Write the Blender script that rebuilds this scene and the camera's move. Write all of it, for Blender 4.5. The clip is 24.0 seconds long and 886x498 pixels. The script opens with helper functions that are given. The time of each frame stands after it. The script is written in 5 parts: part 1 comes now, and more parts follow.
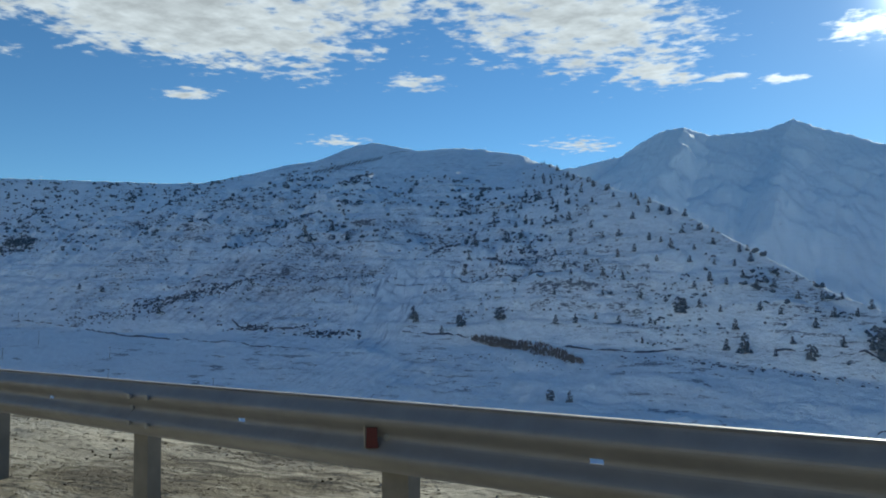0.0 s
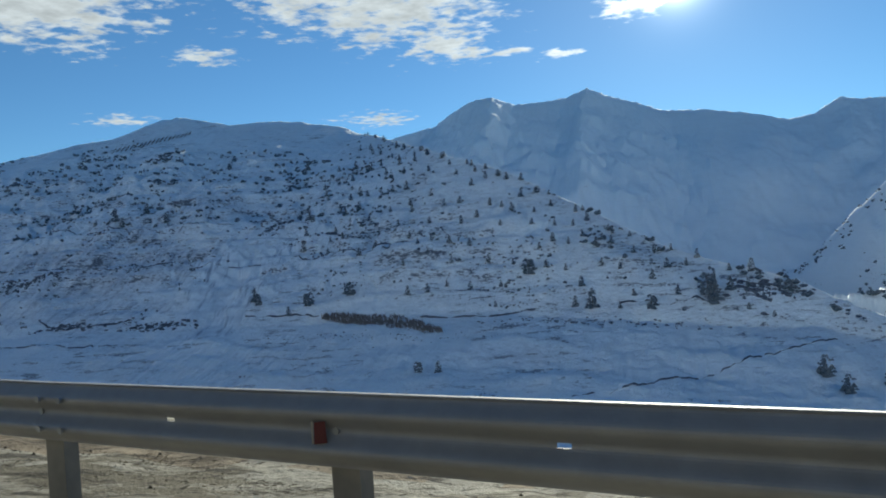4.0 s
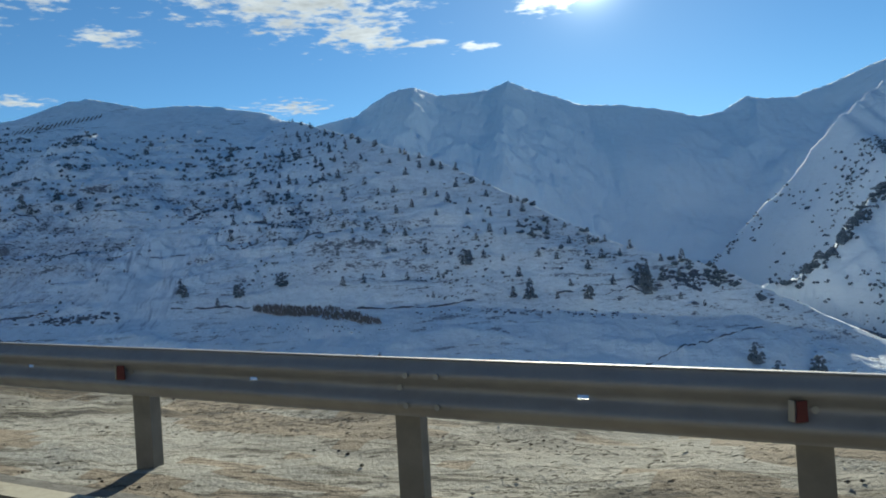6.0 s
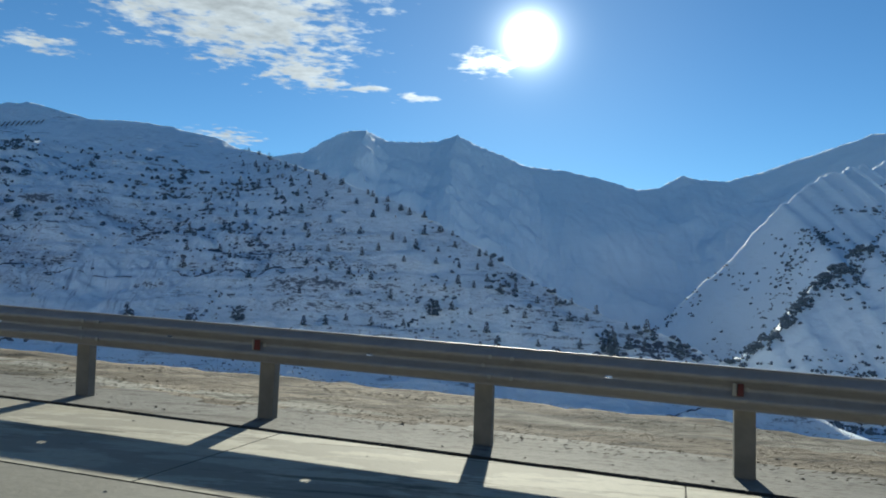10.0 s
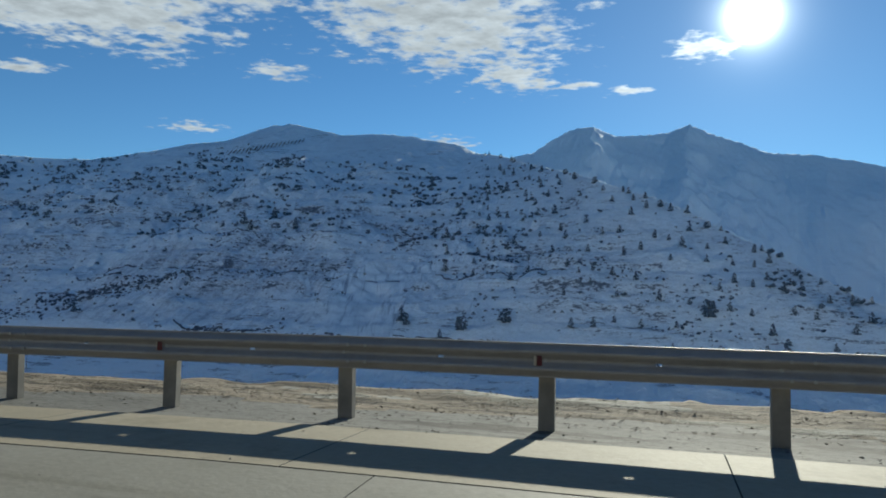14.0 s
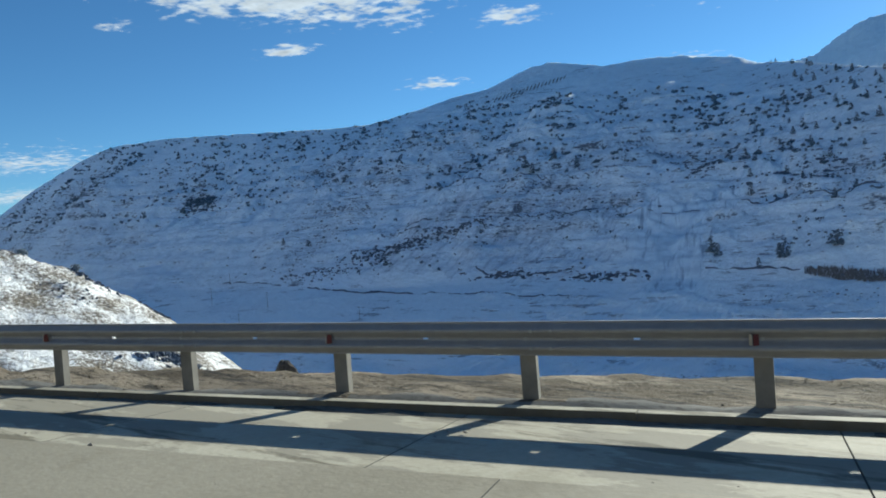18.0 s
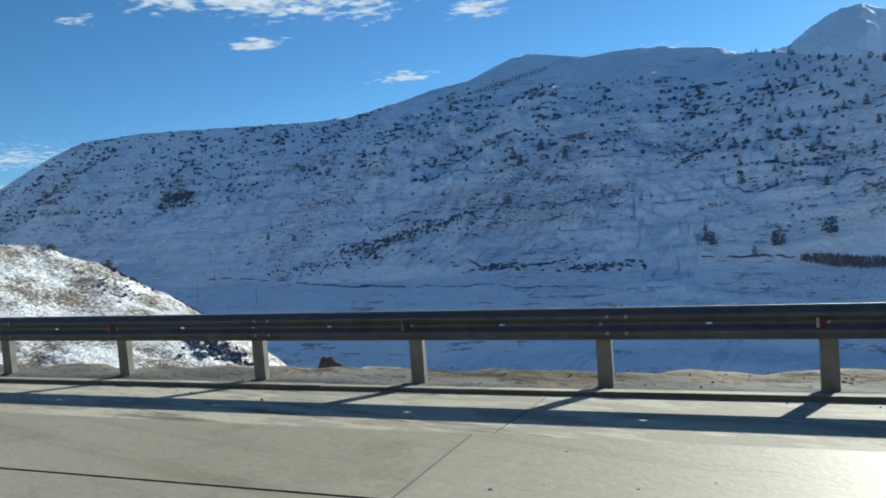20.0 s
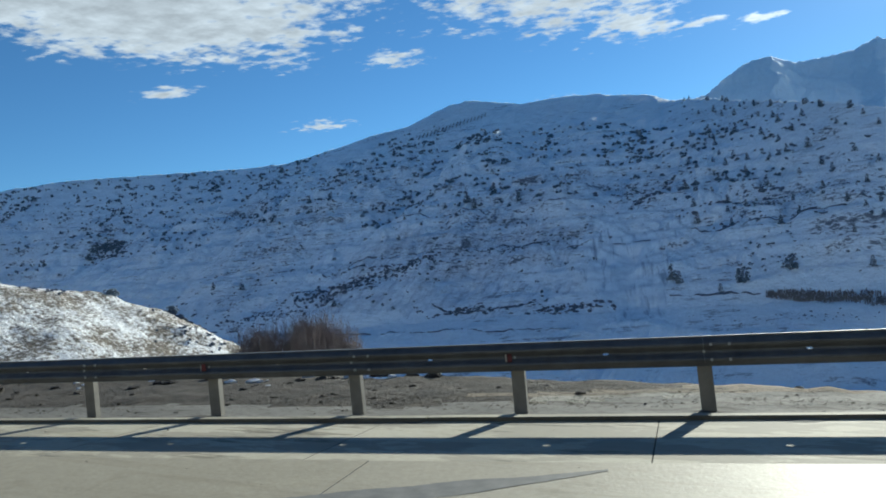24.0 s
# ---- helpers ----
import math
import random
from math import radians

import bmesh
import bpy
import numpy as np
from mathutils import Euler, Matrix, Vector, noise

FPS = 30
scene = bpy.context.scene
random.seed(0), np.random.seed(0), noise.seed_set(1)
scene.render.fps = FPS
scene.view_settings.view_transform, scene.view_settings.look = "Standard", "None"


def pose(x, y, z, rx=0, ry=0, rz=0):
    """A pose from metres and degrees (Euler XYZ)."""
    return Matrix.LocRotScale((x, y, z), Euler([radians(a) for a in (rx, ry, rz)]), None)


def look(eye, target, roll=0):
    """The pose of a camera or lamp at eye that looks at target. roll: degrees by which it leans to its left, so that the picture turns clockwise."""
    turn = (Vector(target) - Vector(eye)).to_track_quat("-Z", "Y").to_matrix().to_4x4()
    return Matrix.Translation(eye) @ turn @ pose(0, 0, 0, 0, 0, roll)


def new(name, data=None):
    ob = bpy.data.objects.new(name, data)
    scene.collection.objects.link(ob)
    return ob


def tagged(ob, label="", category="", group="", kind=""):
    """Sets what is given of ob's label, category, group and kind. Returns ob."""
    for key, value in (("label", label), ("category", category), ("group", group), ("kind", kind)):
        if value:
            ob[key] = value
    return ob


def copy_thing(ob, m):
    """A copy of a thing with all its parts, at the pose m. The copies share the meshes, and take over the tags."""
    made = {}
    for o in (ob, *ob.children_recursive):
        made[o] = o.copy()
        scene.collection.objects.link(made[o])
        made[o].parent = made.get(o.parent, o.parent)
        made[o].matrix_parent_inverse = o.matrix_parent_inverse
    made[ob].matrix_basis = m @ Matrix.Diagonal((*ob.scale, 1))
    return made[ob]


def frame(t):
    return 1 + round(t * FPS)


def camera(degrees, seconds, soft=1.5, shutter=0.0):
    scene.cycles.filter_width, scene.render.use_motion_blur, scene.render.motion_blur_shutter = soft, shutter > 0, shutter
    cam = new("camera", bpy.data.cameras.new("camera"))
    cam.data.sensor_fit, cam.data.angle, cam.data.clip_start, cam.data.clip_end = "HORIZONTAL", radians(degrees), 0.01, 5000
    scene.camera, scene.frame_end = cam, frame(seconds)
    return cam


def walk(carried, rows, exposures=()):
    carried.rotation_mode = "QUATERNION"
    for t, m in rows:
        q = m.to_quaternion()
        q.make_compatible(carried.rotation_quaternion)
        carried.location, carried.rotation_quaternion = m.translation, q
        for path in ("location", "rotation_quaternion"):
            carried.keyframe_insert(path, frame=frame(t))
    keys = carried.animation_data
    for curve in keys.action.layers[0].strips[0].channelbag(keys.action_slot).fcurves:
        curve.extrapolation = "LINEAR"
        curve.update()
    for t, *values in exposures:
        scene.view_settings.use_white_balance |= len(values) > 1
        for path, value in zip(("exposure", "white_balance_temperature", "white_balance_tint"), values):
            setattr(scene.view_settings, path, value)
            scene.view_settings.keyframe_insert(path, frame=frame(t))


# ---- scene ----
cam = camera(61.40, 24.0, soft=1.9, shutter=0.0)
# seconds, place, yaw, pitch and roll of the camera in the moving car
PATH = [
    (0, -6.099, -2.088, 1.044, 29.72, 2.93, 0.12),
    (0.5, -12.677, -1.300, 0.870, 25.37, 3.86, -0.74),
    (1, -19.233, -0.390, 0.706, 22.56, 4.77, -1.88),
    (1.5, -25.735, 0.605, 0.550, 21.60, 5.47, -3.22),
    (2, -32.212, 1.714, 0.398, 20.66, 5.43, -4.20),
    (2.5, -38.645, 2.939, 0.257, 19.66, 4.32, -4.57),
    (3, -45.052, 4.232, 0.140, 18.44, 2.80, -4.51),
    (3.5, -51.454, 5.549, 0.077, 16.85, 1.51, -4.22),
    (4, -57.852, 6.916, 0.063, 15.03, 0.56, -3.87),
    (4.5, -64.185, 8.159, 0.118, 13.33, 0.01, -3.85),
    (5, -70.603, 9.493, 0.212, 11.75, -0.26, -3.74),
    (5.5, -76.988, 11.099, 0.328, 10.14, -0.40, -3.72),
    (6, -83.310, 12.881, 0.471, 8.56, -0.54, -3.65),
    (6.5, -89.628, 14.643, 0.613, 7.43, -0.43, -3.77),
    (7, -95.949, 16.394, 0.770, 6.75, -0.13, -3.97),
    (7.5, -102.281, 18.118, 0.955, 6.33, 0.34, -3.74),
    (8, -108.614, 19.803, 1.145, 5.84, 0.66, -3.23),
    (8.5, -114.898, 21.526, 1.325, 4.94, 1.08, -2.18),
    (9, -121.250, 23.200, 1.510, 3.91, 1.70, -0.73),
    (9.5, -127.583, 24.649, 1.690, 3.17, 2.54, 0.78),
    (10, -133.936, 26.005, 1.854, 2.62, 3.09, 1.88),
    (10.5, -140.330, 27.294, 2.006, 2.56, 3.21, 2.29),
    (11, -146.794, 28.463, 2.157, 3.21, 3.10, 2.24),
    (11.5, -153.356, 29.453, 2.317, 4.79, 2.98, 1.97),
    (12, -159.895, 30.216, 2.473, 6.89, 2.93, 1.66),
    (12.5, -166.344, 30.788, 2.588, 9.50, 3.04, 1.95),
    (13, -172.874, 31.236, 2.677, 12.57, 3.36, 1.46),
    (13.5, -179.333, 31.557, 2.778, 15.75, 3.18, 1.30),
    (14, -185.875, 31.765, 2.852, 19.01, 2.64, 0.97),
    (14.5, -192.299, 31.872, 2.850, 22.23, 1.85, 0.44),
    (15, -198.813, 31.667, 2.822, 25.40, 1.06, -0.57),
    (15.5, -205.312, 31.125, 2.823, 28.61, 0.61, -1.46),
    (16, -211.796, 30.339, 2.849, 31.70, 0.23, -1.77),
    (16.5, -218.138, 28.962, 2.923, 34.52, 0.03, -2.23),
    (17, -224.308, 27.087, 3.018, 36.65, -0.36, -2.73),
    (17.5, -230.425, 24.979, 3.101, 37.86, -0.96, -3.38),
    (18, -236.516, 22.962, 3.193, 38.13, -1.50, -3.98),
    (18.5, -242.542, 21.170, 3.299, 37.71, -1.90, -4.34),
    (19, -248.485, 19.321, 3.405, 37.22, -2.18, -4.60),
    (19.5, -254.336, 17.411, 3.508, 36.64, -2.25, -4.70),
    (20, -260.200, 15.503, 3.617, 36.00, -2.16, -4.69),
    (20.5, -266.181, 13.656, 3.747, 35.37, -1.95, -4.63),
    (21, -272.279, 11.852, 3.896, 34.77, -1.69, -4.57),
    (21.5, -278.229, 10.141, 4.061, 34.04, -1.18, -4.35),
    (22, -284.153, 8.462, 4.229, 33.24, -0.46, -4.57),
    (22.5, -290.142, 6.823, 4.363, 32.45, 0.04, -4.92),
    (23, -296.146, 5.313, 4.497, 31.66, 0.30, -5.32),
    (23.5, -302.110, 3.749, 4.647, 30.83, 0.51, -5.52),
    (24, -308.160, 2.230, 4.809, 29.61, 0.89, -5.75),
]
# seconds, stops, kelvin, tint
EXPOSURES = [(0, 0.92, 5600, 2), (1, 0.80, 5650, 2), (4.5, 0.90, 5700, 2), (9, 0.87, 5550, 2), (12, 0.72, 5500, 2), (14.2, 0.68, 5500, 2), (16, 0.98, 5400, 2), (21, 0.98, 5300, 2), (24, 0.89, 5300, 2)]
walk(cam, [(t, pose(x, y, z, 90 + p, 0, w) @ pose(0, 0, 0, 0, 0, r)) for t, x, y, z, w, p, r in PATH], EXPOSURES)

# ---- sun, sky and exposure ----
SUN_AZ, SUN_EL = radians(3.6), radians(18.9)          # sun a little to the right of +y, low
SUN = Vector((math.sin(SUN_AZ) * math.cos(SUN_EL), math.cos(SUN_AZ) * math.cos(SUN_EL), math.sin(SUN_EL)))


def make_world():
    world = bpy.data.worlds.new("sky")
    scene.world = world
    world.use_nodes = True
    nt = world.node_tree
    nt.nodes.clear()

    def node(kind, **inputs):
        n = nt.nodes.new(kind)
        for key, value in inputs.items():
            n.inputs[int(key[1:])].default_value = value
        return n

    def math_node(op, a, b=None, c=None, clamp=False):
        n = nt.nodes.new("ShaderNodeMath")
        n.operation, n.use_clamp = op, clamp
        for k, v in enumerate((a, b, c)):
            if v is None:
                continue
            if isinstance(v, (int, float)):
                n.inputs[k].default_value = v
            else:
                nt.links.new(v, n.inputs[k])
        return n.outputs[0]

    sky = nt.nodes.new("ShaderNodeTexSky")
    sky.sky_type, sky.sun_disc = "NISHITA", False
    sky.sun_elevation, sky.sun_rotation = SUN_EL, SUN_AZ
    sky.altitude, sky.air_density, sky.dust_density, sky.ozone_density = 2200, 1.0, 0.12, 1.9
    coord = nt.nodes.new("ShaderNodeTexCoord")
    sep = nt.nodes.new("ShaderNodeSeparateXYZ")
    nt.links.new(coord.outputs["Generated"], sep.inputs[0])
    up = math_node("MAXIMUM", sep.outputs[2], 0.03)
    # the cloud deck is a plane overhead: a direction meets it at (x / z, y / z)
    px, py = math_node("DIVIDE", sep.outputs[0], up), math_node("DIVIDE", sep.outputs[1], up)
    flat = nt.nodes.new("ShaderNodeCombineXYZ")
    nt.links.new(px, flat.inputs[0])
    nt.links.new(py, flat.inputs[1])

    def noise_at(scale, detail, rough, shift):
        mapping = nt.nodes.new("ShaderNodeMapping")
        mapping.inputs["Location"].default_value = shift
        nt.links.new(flat.outputs[0], mapping.inputs["Vector"])
        n = nt.nodes.new("ShaderNodeTexNoise")
        n.inputs["Scale"].default_value, n.inputs["Detail"].default_value, n.inputs["Roughness"].default_value = scale, detail, rough
        nt.links.new(mapping.outputs[0], n.inputs["Vector"])
        return n.outputs[0]

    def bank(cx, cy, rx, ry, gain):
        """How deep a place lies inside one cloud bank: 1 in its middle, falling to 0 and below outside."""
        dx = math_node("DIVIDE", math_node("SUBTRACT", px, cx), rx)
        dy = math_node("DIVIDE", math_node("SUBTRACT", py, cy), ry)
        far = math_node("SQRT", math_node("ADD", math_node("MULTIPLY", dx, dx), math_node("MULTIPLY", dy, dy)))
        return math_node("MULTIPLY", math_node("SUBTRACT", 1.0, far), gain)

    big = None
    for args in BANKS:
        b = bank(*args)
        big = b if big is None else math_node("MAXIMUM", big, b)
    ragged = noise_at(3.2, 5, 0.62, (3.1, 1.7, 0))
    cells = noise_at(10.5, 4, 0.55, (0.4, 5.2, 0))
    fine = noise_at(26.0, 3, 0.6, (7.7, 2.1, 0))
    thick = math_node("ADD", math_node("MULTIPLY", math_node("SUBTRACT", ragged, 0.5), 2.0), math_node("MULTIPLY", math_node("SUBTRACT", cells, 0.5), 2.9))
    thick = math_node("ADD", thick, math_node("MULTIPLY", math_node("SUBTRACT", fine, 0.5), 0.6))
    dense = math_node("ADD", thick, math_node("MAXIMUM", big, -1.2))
    cover = nt.nodes.new("ShaderNodeMapRange")
    cover.interpolation_type = "SMOOTHSTEP"
    cover.inputs["From Min"].default_value, cover.inputs["From Max"].default_value = 0.0, 0.85
    nt.links.new(dense, cover.inputs["Value"])
    # thick places are greyer below, thin ones let the sun through
    shade = nt.nodes.new("ShaderNodeMapRange")
    shade.inputs["From Min"].default_value, shade.inputs["From Max"].default_value = 0.35, 1.6
    shade.inputs["To Min"].default_value, shade.inputs["To Max"].default_value = 1.0, 0.76
    nt.links.new(dense, shade.inputs["Value"])
    # clouds scatter forward: brighter the nearer they stand to the sun
    toward = nt.nodes.new("ShaderNodeVectorMath")
    toward.operation = "DOT_PRODUCT"
    nt.links.new(coord.outputs["Generated"], toward.inputs[0])
    toward.inputs[1].default_value = SUN
    near_sun = math_node("POWER", math_node("MAXIMUM", toward.outputs["Value"], 0.0), 60.0)
    disc = math_node("POWER", math_node("MAXIMUM", toward.outputs["Value"], 0.0), 5200.0)
    billow = nt.nodes.new("ShaderNodeMapRange")
    billow.inputs["From Min"].default_value, billow.inputs["From Max"].default_value = 0.32, 0.68
    billow.inputs["To Min"].default_value, billow.inputs["To Max"].default_value = 0.84, 1.2
    nt.links.new(noise_at(8.0, 5, 0.6, (1.9, 0.6, 0)), billow.inputs["Value"])
    bright = math_node("MULTIPLY", math_node("MULTIPLY", shade.outputs[0], billow.outputs[0]), math_node("ADD", CLOUD, math_node("MULTIPLY", near_sun, CLOUD)))
    white = nt.nodes.new("ShaderNodeMix")
    white.data_type = "RGBA"
    white.blend_type = "MULTIPLY"
    white.inputs["Factor"].default_value = 1.0
    white.inputs[6].default_value = (1.0, 0.985, 0.93, 1)
    nt.links.new(bright, white.inputs[7])
    scaled = nt.nodes.new("ShaderNodeVectorMath")
    scaled.operation = "MULTIPLY"
    scaled.inputs[1].default_value = (0.76 * SKY, SKY, 1.11 * SKY)
    nt.links.new(sky.outputs[0], scaled.inputs[0])
    mix = nt.nodes.new("ShaderNodeMix")
    mix.data_type = "RGBA"
    nt.links.new(cover.outputs[0], mix.inputs["Factor"])
    nt.links.new(scaled.outputs[0], mix.inputs[6])
    nt.links.new(white.outputs[2], mix.inputs[7])
    # the sun itself, veiled by thin cloud
    glow = nt.nodes.new("ShaderNodeVectorMath")
    glow.operation = "SCALE"
    glow.inputs[0].default_value = (1.0, 0.97, 0.88)
    nt.links.new(math_node("ADD", math_node("ADD", math_node("ADD", math_node("MULTIPLY", disc, 4.0), math_node("MULTIPLY", math_node("POWER", math_node("MAXIMUM", toward.outputs["Value"], 0.0), 1700.0), 0.55)), math_node("MULTIPLY", math_node("POWER", math_node("MAXIMUM", toward.outputs["Value"], 0.0), 45.0), 0.045)), math_node("MULTIPLY", math_node("POWER", math_node("MAXIMUM", toward.outputs["Value"], 0.0), 700.0), 0.17)), glow.inputs["Scale"])
    total = nt.nodes.new("ShaderNodeVectorMath")
    nt.links.new(mix.outputs[2], total.inputs[0])
    nt.links.new(glow.outputs[0], total.inputs[1])
    back = nt.nodes.new("ShaderNodeBackground")
    nt.links.new(total.outputs[0], back.inputs["Color"])
    out = nt.nodes.new("ShaderNodeOutputWorld")
    nt.links.new(back.outputs[0], out.inputs["Surface"])


SKY, CLOUD = 0.047, 0.38
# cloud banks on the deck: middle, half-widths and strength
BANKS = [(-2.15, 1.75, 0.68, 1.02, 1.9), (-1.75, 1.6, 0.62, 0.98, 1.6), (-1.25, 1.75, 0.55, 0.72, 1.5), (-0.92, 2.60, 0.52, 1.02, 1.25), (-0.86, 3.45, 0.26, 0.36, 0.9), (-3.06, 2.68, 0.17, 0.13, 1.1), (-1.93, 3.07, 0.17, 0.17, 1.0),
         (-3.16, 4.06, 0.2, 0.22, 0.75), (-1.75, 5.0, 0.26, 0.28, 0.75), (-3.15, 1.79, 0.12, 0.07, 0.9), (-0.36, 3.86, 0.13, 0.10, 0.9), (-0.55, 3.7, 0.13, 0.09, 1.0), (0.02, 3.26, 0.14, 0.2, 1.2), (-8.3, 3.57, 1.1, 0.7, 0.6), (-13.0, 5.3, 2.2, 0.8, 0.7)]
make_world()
lamp = new("sun", bpy.data.lights.new("sun", "SUN"))
lamp.data.energy, lamp.data.angle, lamp.data.color = 4.4, radians(0.6), (1.0, 0.86, 0.64)
lamp.matrix_world = look(SUN * 100, (0, 0, 0))


# ---- materials ----
def shader(name, build, rough=0.8, metal=0.0, bump=None, bump_distance=0.05):
    """A Principled material; build(tree, coord) gives the colour socket, bump(tree, coord) a height socket."""
    m = bpy.data.materials.new(name)
    m.use_nodes = True
    nt = m.node_tree
    bsdf = nt.nodes["Principled BSDF"]
    bsdf.inputs["Roughness"].default_value, bsdf.inputs["Metallic"].default_value = rough, metal
    geo = nt.nodes.new("ShaderNodeNewGeometry")
    got = build(nt, geo.outputs["Position"])
    if isinstance(got, tuple):
        bsdf.inputs["Base Color"].default_value = (*got, 1)
    else:
        nt.links.new(got, bsdf.inputs["Base Color"])
    if bump:
        b = nt.nodes.new("ShaderNodeBump")
        b.inputs["Distance"].default_value = bump_distance
        nt.links.new(bump(nt, geo.outputs["Position"]), b.inputs["Height"])
        nt.links.new(b.outputs[0], bsdf.inputs["Normal"])
    return m


def noise_node(nt, coord, scale, detail=4, rough=0.55, stretch=(1, 1, 1)):
    mapping = nt.nodes.new("ShaderNodeMapping")
    mapping.inputs["Scale"].default_value = stretch
    nt.links.new(coord, mapping.inputs["Vector"])
    n = nt.nodes.new("ShaderNodeTexNoise")
    n.inputs["Scale"].default_value, n.inputs["Detail"].default_value, n.inputs["Roughness"].default_value = scale, detail, rough
    nt.links.new(mapping.outputs[0], n.inputs["Vector"])
    return n.outputs[0]


def ramp_node(nt, value, stops):
    r = nt.nodes.new("ShaderNodeValToRGB")
    while len(r.color_ramp.elements) < len(stops):
        r.color_ramp.elements.new(0.5)
    for el, (at_, col) in zip(r.color_ramp.elements, stops):
        el.position, el.color = at_, (*col, 1)
    nt.links.new(value, r.inputs[0])
    return r.outputs[0]


def mix_node(nt, fac, a, b, kind="MIX"):
    m = nt.nodes.new("ShaderNodeMix")
    m.data_type, m.blend_type = "RGBA", kind
    for sock, v in ((m.inputs["Factor"], fac), (m.inputs[6], a), (m.inputs[7], b)):
        if isinstance(v, (int, float)):
            sock.default_value = v
        elif isinstance(v, tuple):
            sock.default_value = (*v, 1)
        else:
            nt.links.new(v, sock)
    return m.outputs[2]


def math_of(nt, op, a, b=0.0, clamp=False):
    n = nt.nodes.new("ShaderNodeMath")
    n.operation, n.use_clamp = op, clamp
    for k, v in enumerate((a, b)):
        if isinstance(v, (int, float)):
            n.inputs[k].default_value = v
        else:
            nt.links.new(v, n.inputs[k])
    return n.outputs[0]


def span(nt, value, lo, hi, out_lo=0.0, out_hi=1.0):
    n = nt.nodes.new("ShaderNodeMapRange")
    n.inputs["From Min"].default_value, n.inputs["From Max"].default_value = lo, hi
    n.inputs["To Min"].default_value, n.inputs["To Max"].default_value = out_lo, out_hi
    nt.links.new(value, n.inputs["Value"])
    return n.outputs[0]


def mountain_colour(nt, p, least=0.80, grass_share=0.36, bedding=0.85):
    """Snow over rock and dry grass: bare on steep ledges, in ragged specks and in thin broken bands."""
    geo = nt.nodes.new("ShaderNodeNewGeometry")
    sep = nt.nodes.new("ShaderNodeSeparateXYZ")
    nt.links.new(geo.outputs["Normal"], sep.inputs[0])
    flatness = sep.outputs[2]
    bands = noise_node(nt, p, 0.02, 6, 0.68, (0.55, 0.8, 3.2))
    grain = noise_node(nt, p, 0.24, 5, 0.72, (0.6, 0.8, 1.5))
    fleck = noise_node(nt, p, 0.55, 4, 0.7, (0.6, 0.8, 1.6))
    patches = noise_node(nt, p, 0.008, 4, 0.6)
    bare = math_of(nt, "ADD", math_of(nt, "MULTIPLY", bands, 0.55), math_of(nt, "MULTIPLY", grain, 0.85))
    bare = math_of(nt, "ADD", bare, math_of(nt, "MULTIPLY", patches, 0.55))
    bare = math_of(nt, "SUBTRACT", bare, math_of(nt, "MULTIPLY", flatness, 0.42))
    # thin lips of bedded rock, a few metres apart, in some parts of the face
    beds = noise_node(nt, p, 0.085, 6, 0.68, (0.34, 0.5, 3.4))
    where = span(nt, noise_node(nt, p, 0.0085, 3, 0.55), 0.46, 0.57)
    lips = math_of(nt, "MULTIPLY", math_of(nt, "MULTIPLY", span(nt, beds, 0.57, 0.60), span(nt, fleck, 0.40, 0.50)), where)
    rock = math_of(nt, "MAXIMUM", span(nt, bare, least, least + 0.05), math_of(nt, "MULTIPLY", lips, bedding))
    thin = span(nt, math_of(nt, "ADD", bare, math_of(nt, "MULTIPLY", fleck, 0.35)), 0.74, 0.98)
    # snow, grass and stone carry a blue cast that stands in for haze
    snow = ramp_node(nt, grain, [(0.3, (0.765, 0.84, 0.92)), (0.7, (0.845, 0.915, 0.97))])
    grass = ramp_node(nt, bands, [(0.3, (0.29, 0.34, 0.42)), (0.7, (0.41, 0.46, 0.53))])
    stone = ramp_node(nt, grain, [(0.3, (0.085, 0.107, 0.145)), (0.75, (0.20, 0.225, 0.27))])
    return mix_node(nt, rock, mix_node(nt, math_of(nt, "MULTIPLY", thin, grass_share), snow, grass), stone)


def mountain_bump(nt, p):
    return math_of(nt, "ADD", noise_node(nt, p, 0.09, 6, 0.65, (0.8, 0.8, 1.6)), math_of(nt, "MULTIPLY", noise_node(nt, p, 0.5, 4, 0.6), 0.25))


def dirt_colour(nt, p):
    """Pale trodden sand with dead grass and dark soil in streaks along the road."""
    big = noise_node(nt, p, 0.55, 5, 0.6, (0.35, 1.0, 1.0))
    streak = noise_node(nt, p, 2.6, 9, 0.76, (0.20, 1.35, 1.0))
    fleck = noise_node(nt, p, 15.0, 5, 0.74, (0.35, 1.2, 1.0))
    patch = noise_node(nt, p, 0.9, 6, 0.68, (0.30, 1.1, 1.0))
    a = ramp_node(nt, big, [(0.36, (0.155, 0.142, 0.112)), (0.46, (0.265, 0.252, 0.206)), (0.62, (0.355, 0.342, 0.288))])
    b = ramp_node(nt, streak, [(0.405, (0.14, 0.13, 0.11)), (0.445, (0.50, 0.48, 0.42)), (0.485, (1.0, 1.0, 1.0)), (0.60, (1.0, 1.0, 1.0)), (0.66, (1.22, 1.22, 1.2))])
    c = ramp_node(nt, fleck, [(0.395, (0.24, 0.22, 0.19)), (0.45, (1.0, 1.0, 1.0))])
    d = ramp_node(nt, patch, [(0.53, (1.0, 1.0, 1.0)), (0.575, (0.42, 0.39, 0.32))])
    return mix_node(nt, 1.0, mix_node(nt, 1.0, mix_node(nt, 1.0, a, b, "MULTIPLY"), c, "MULTIPLY"), d, "MULTIPLY")


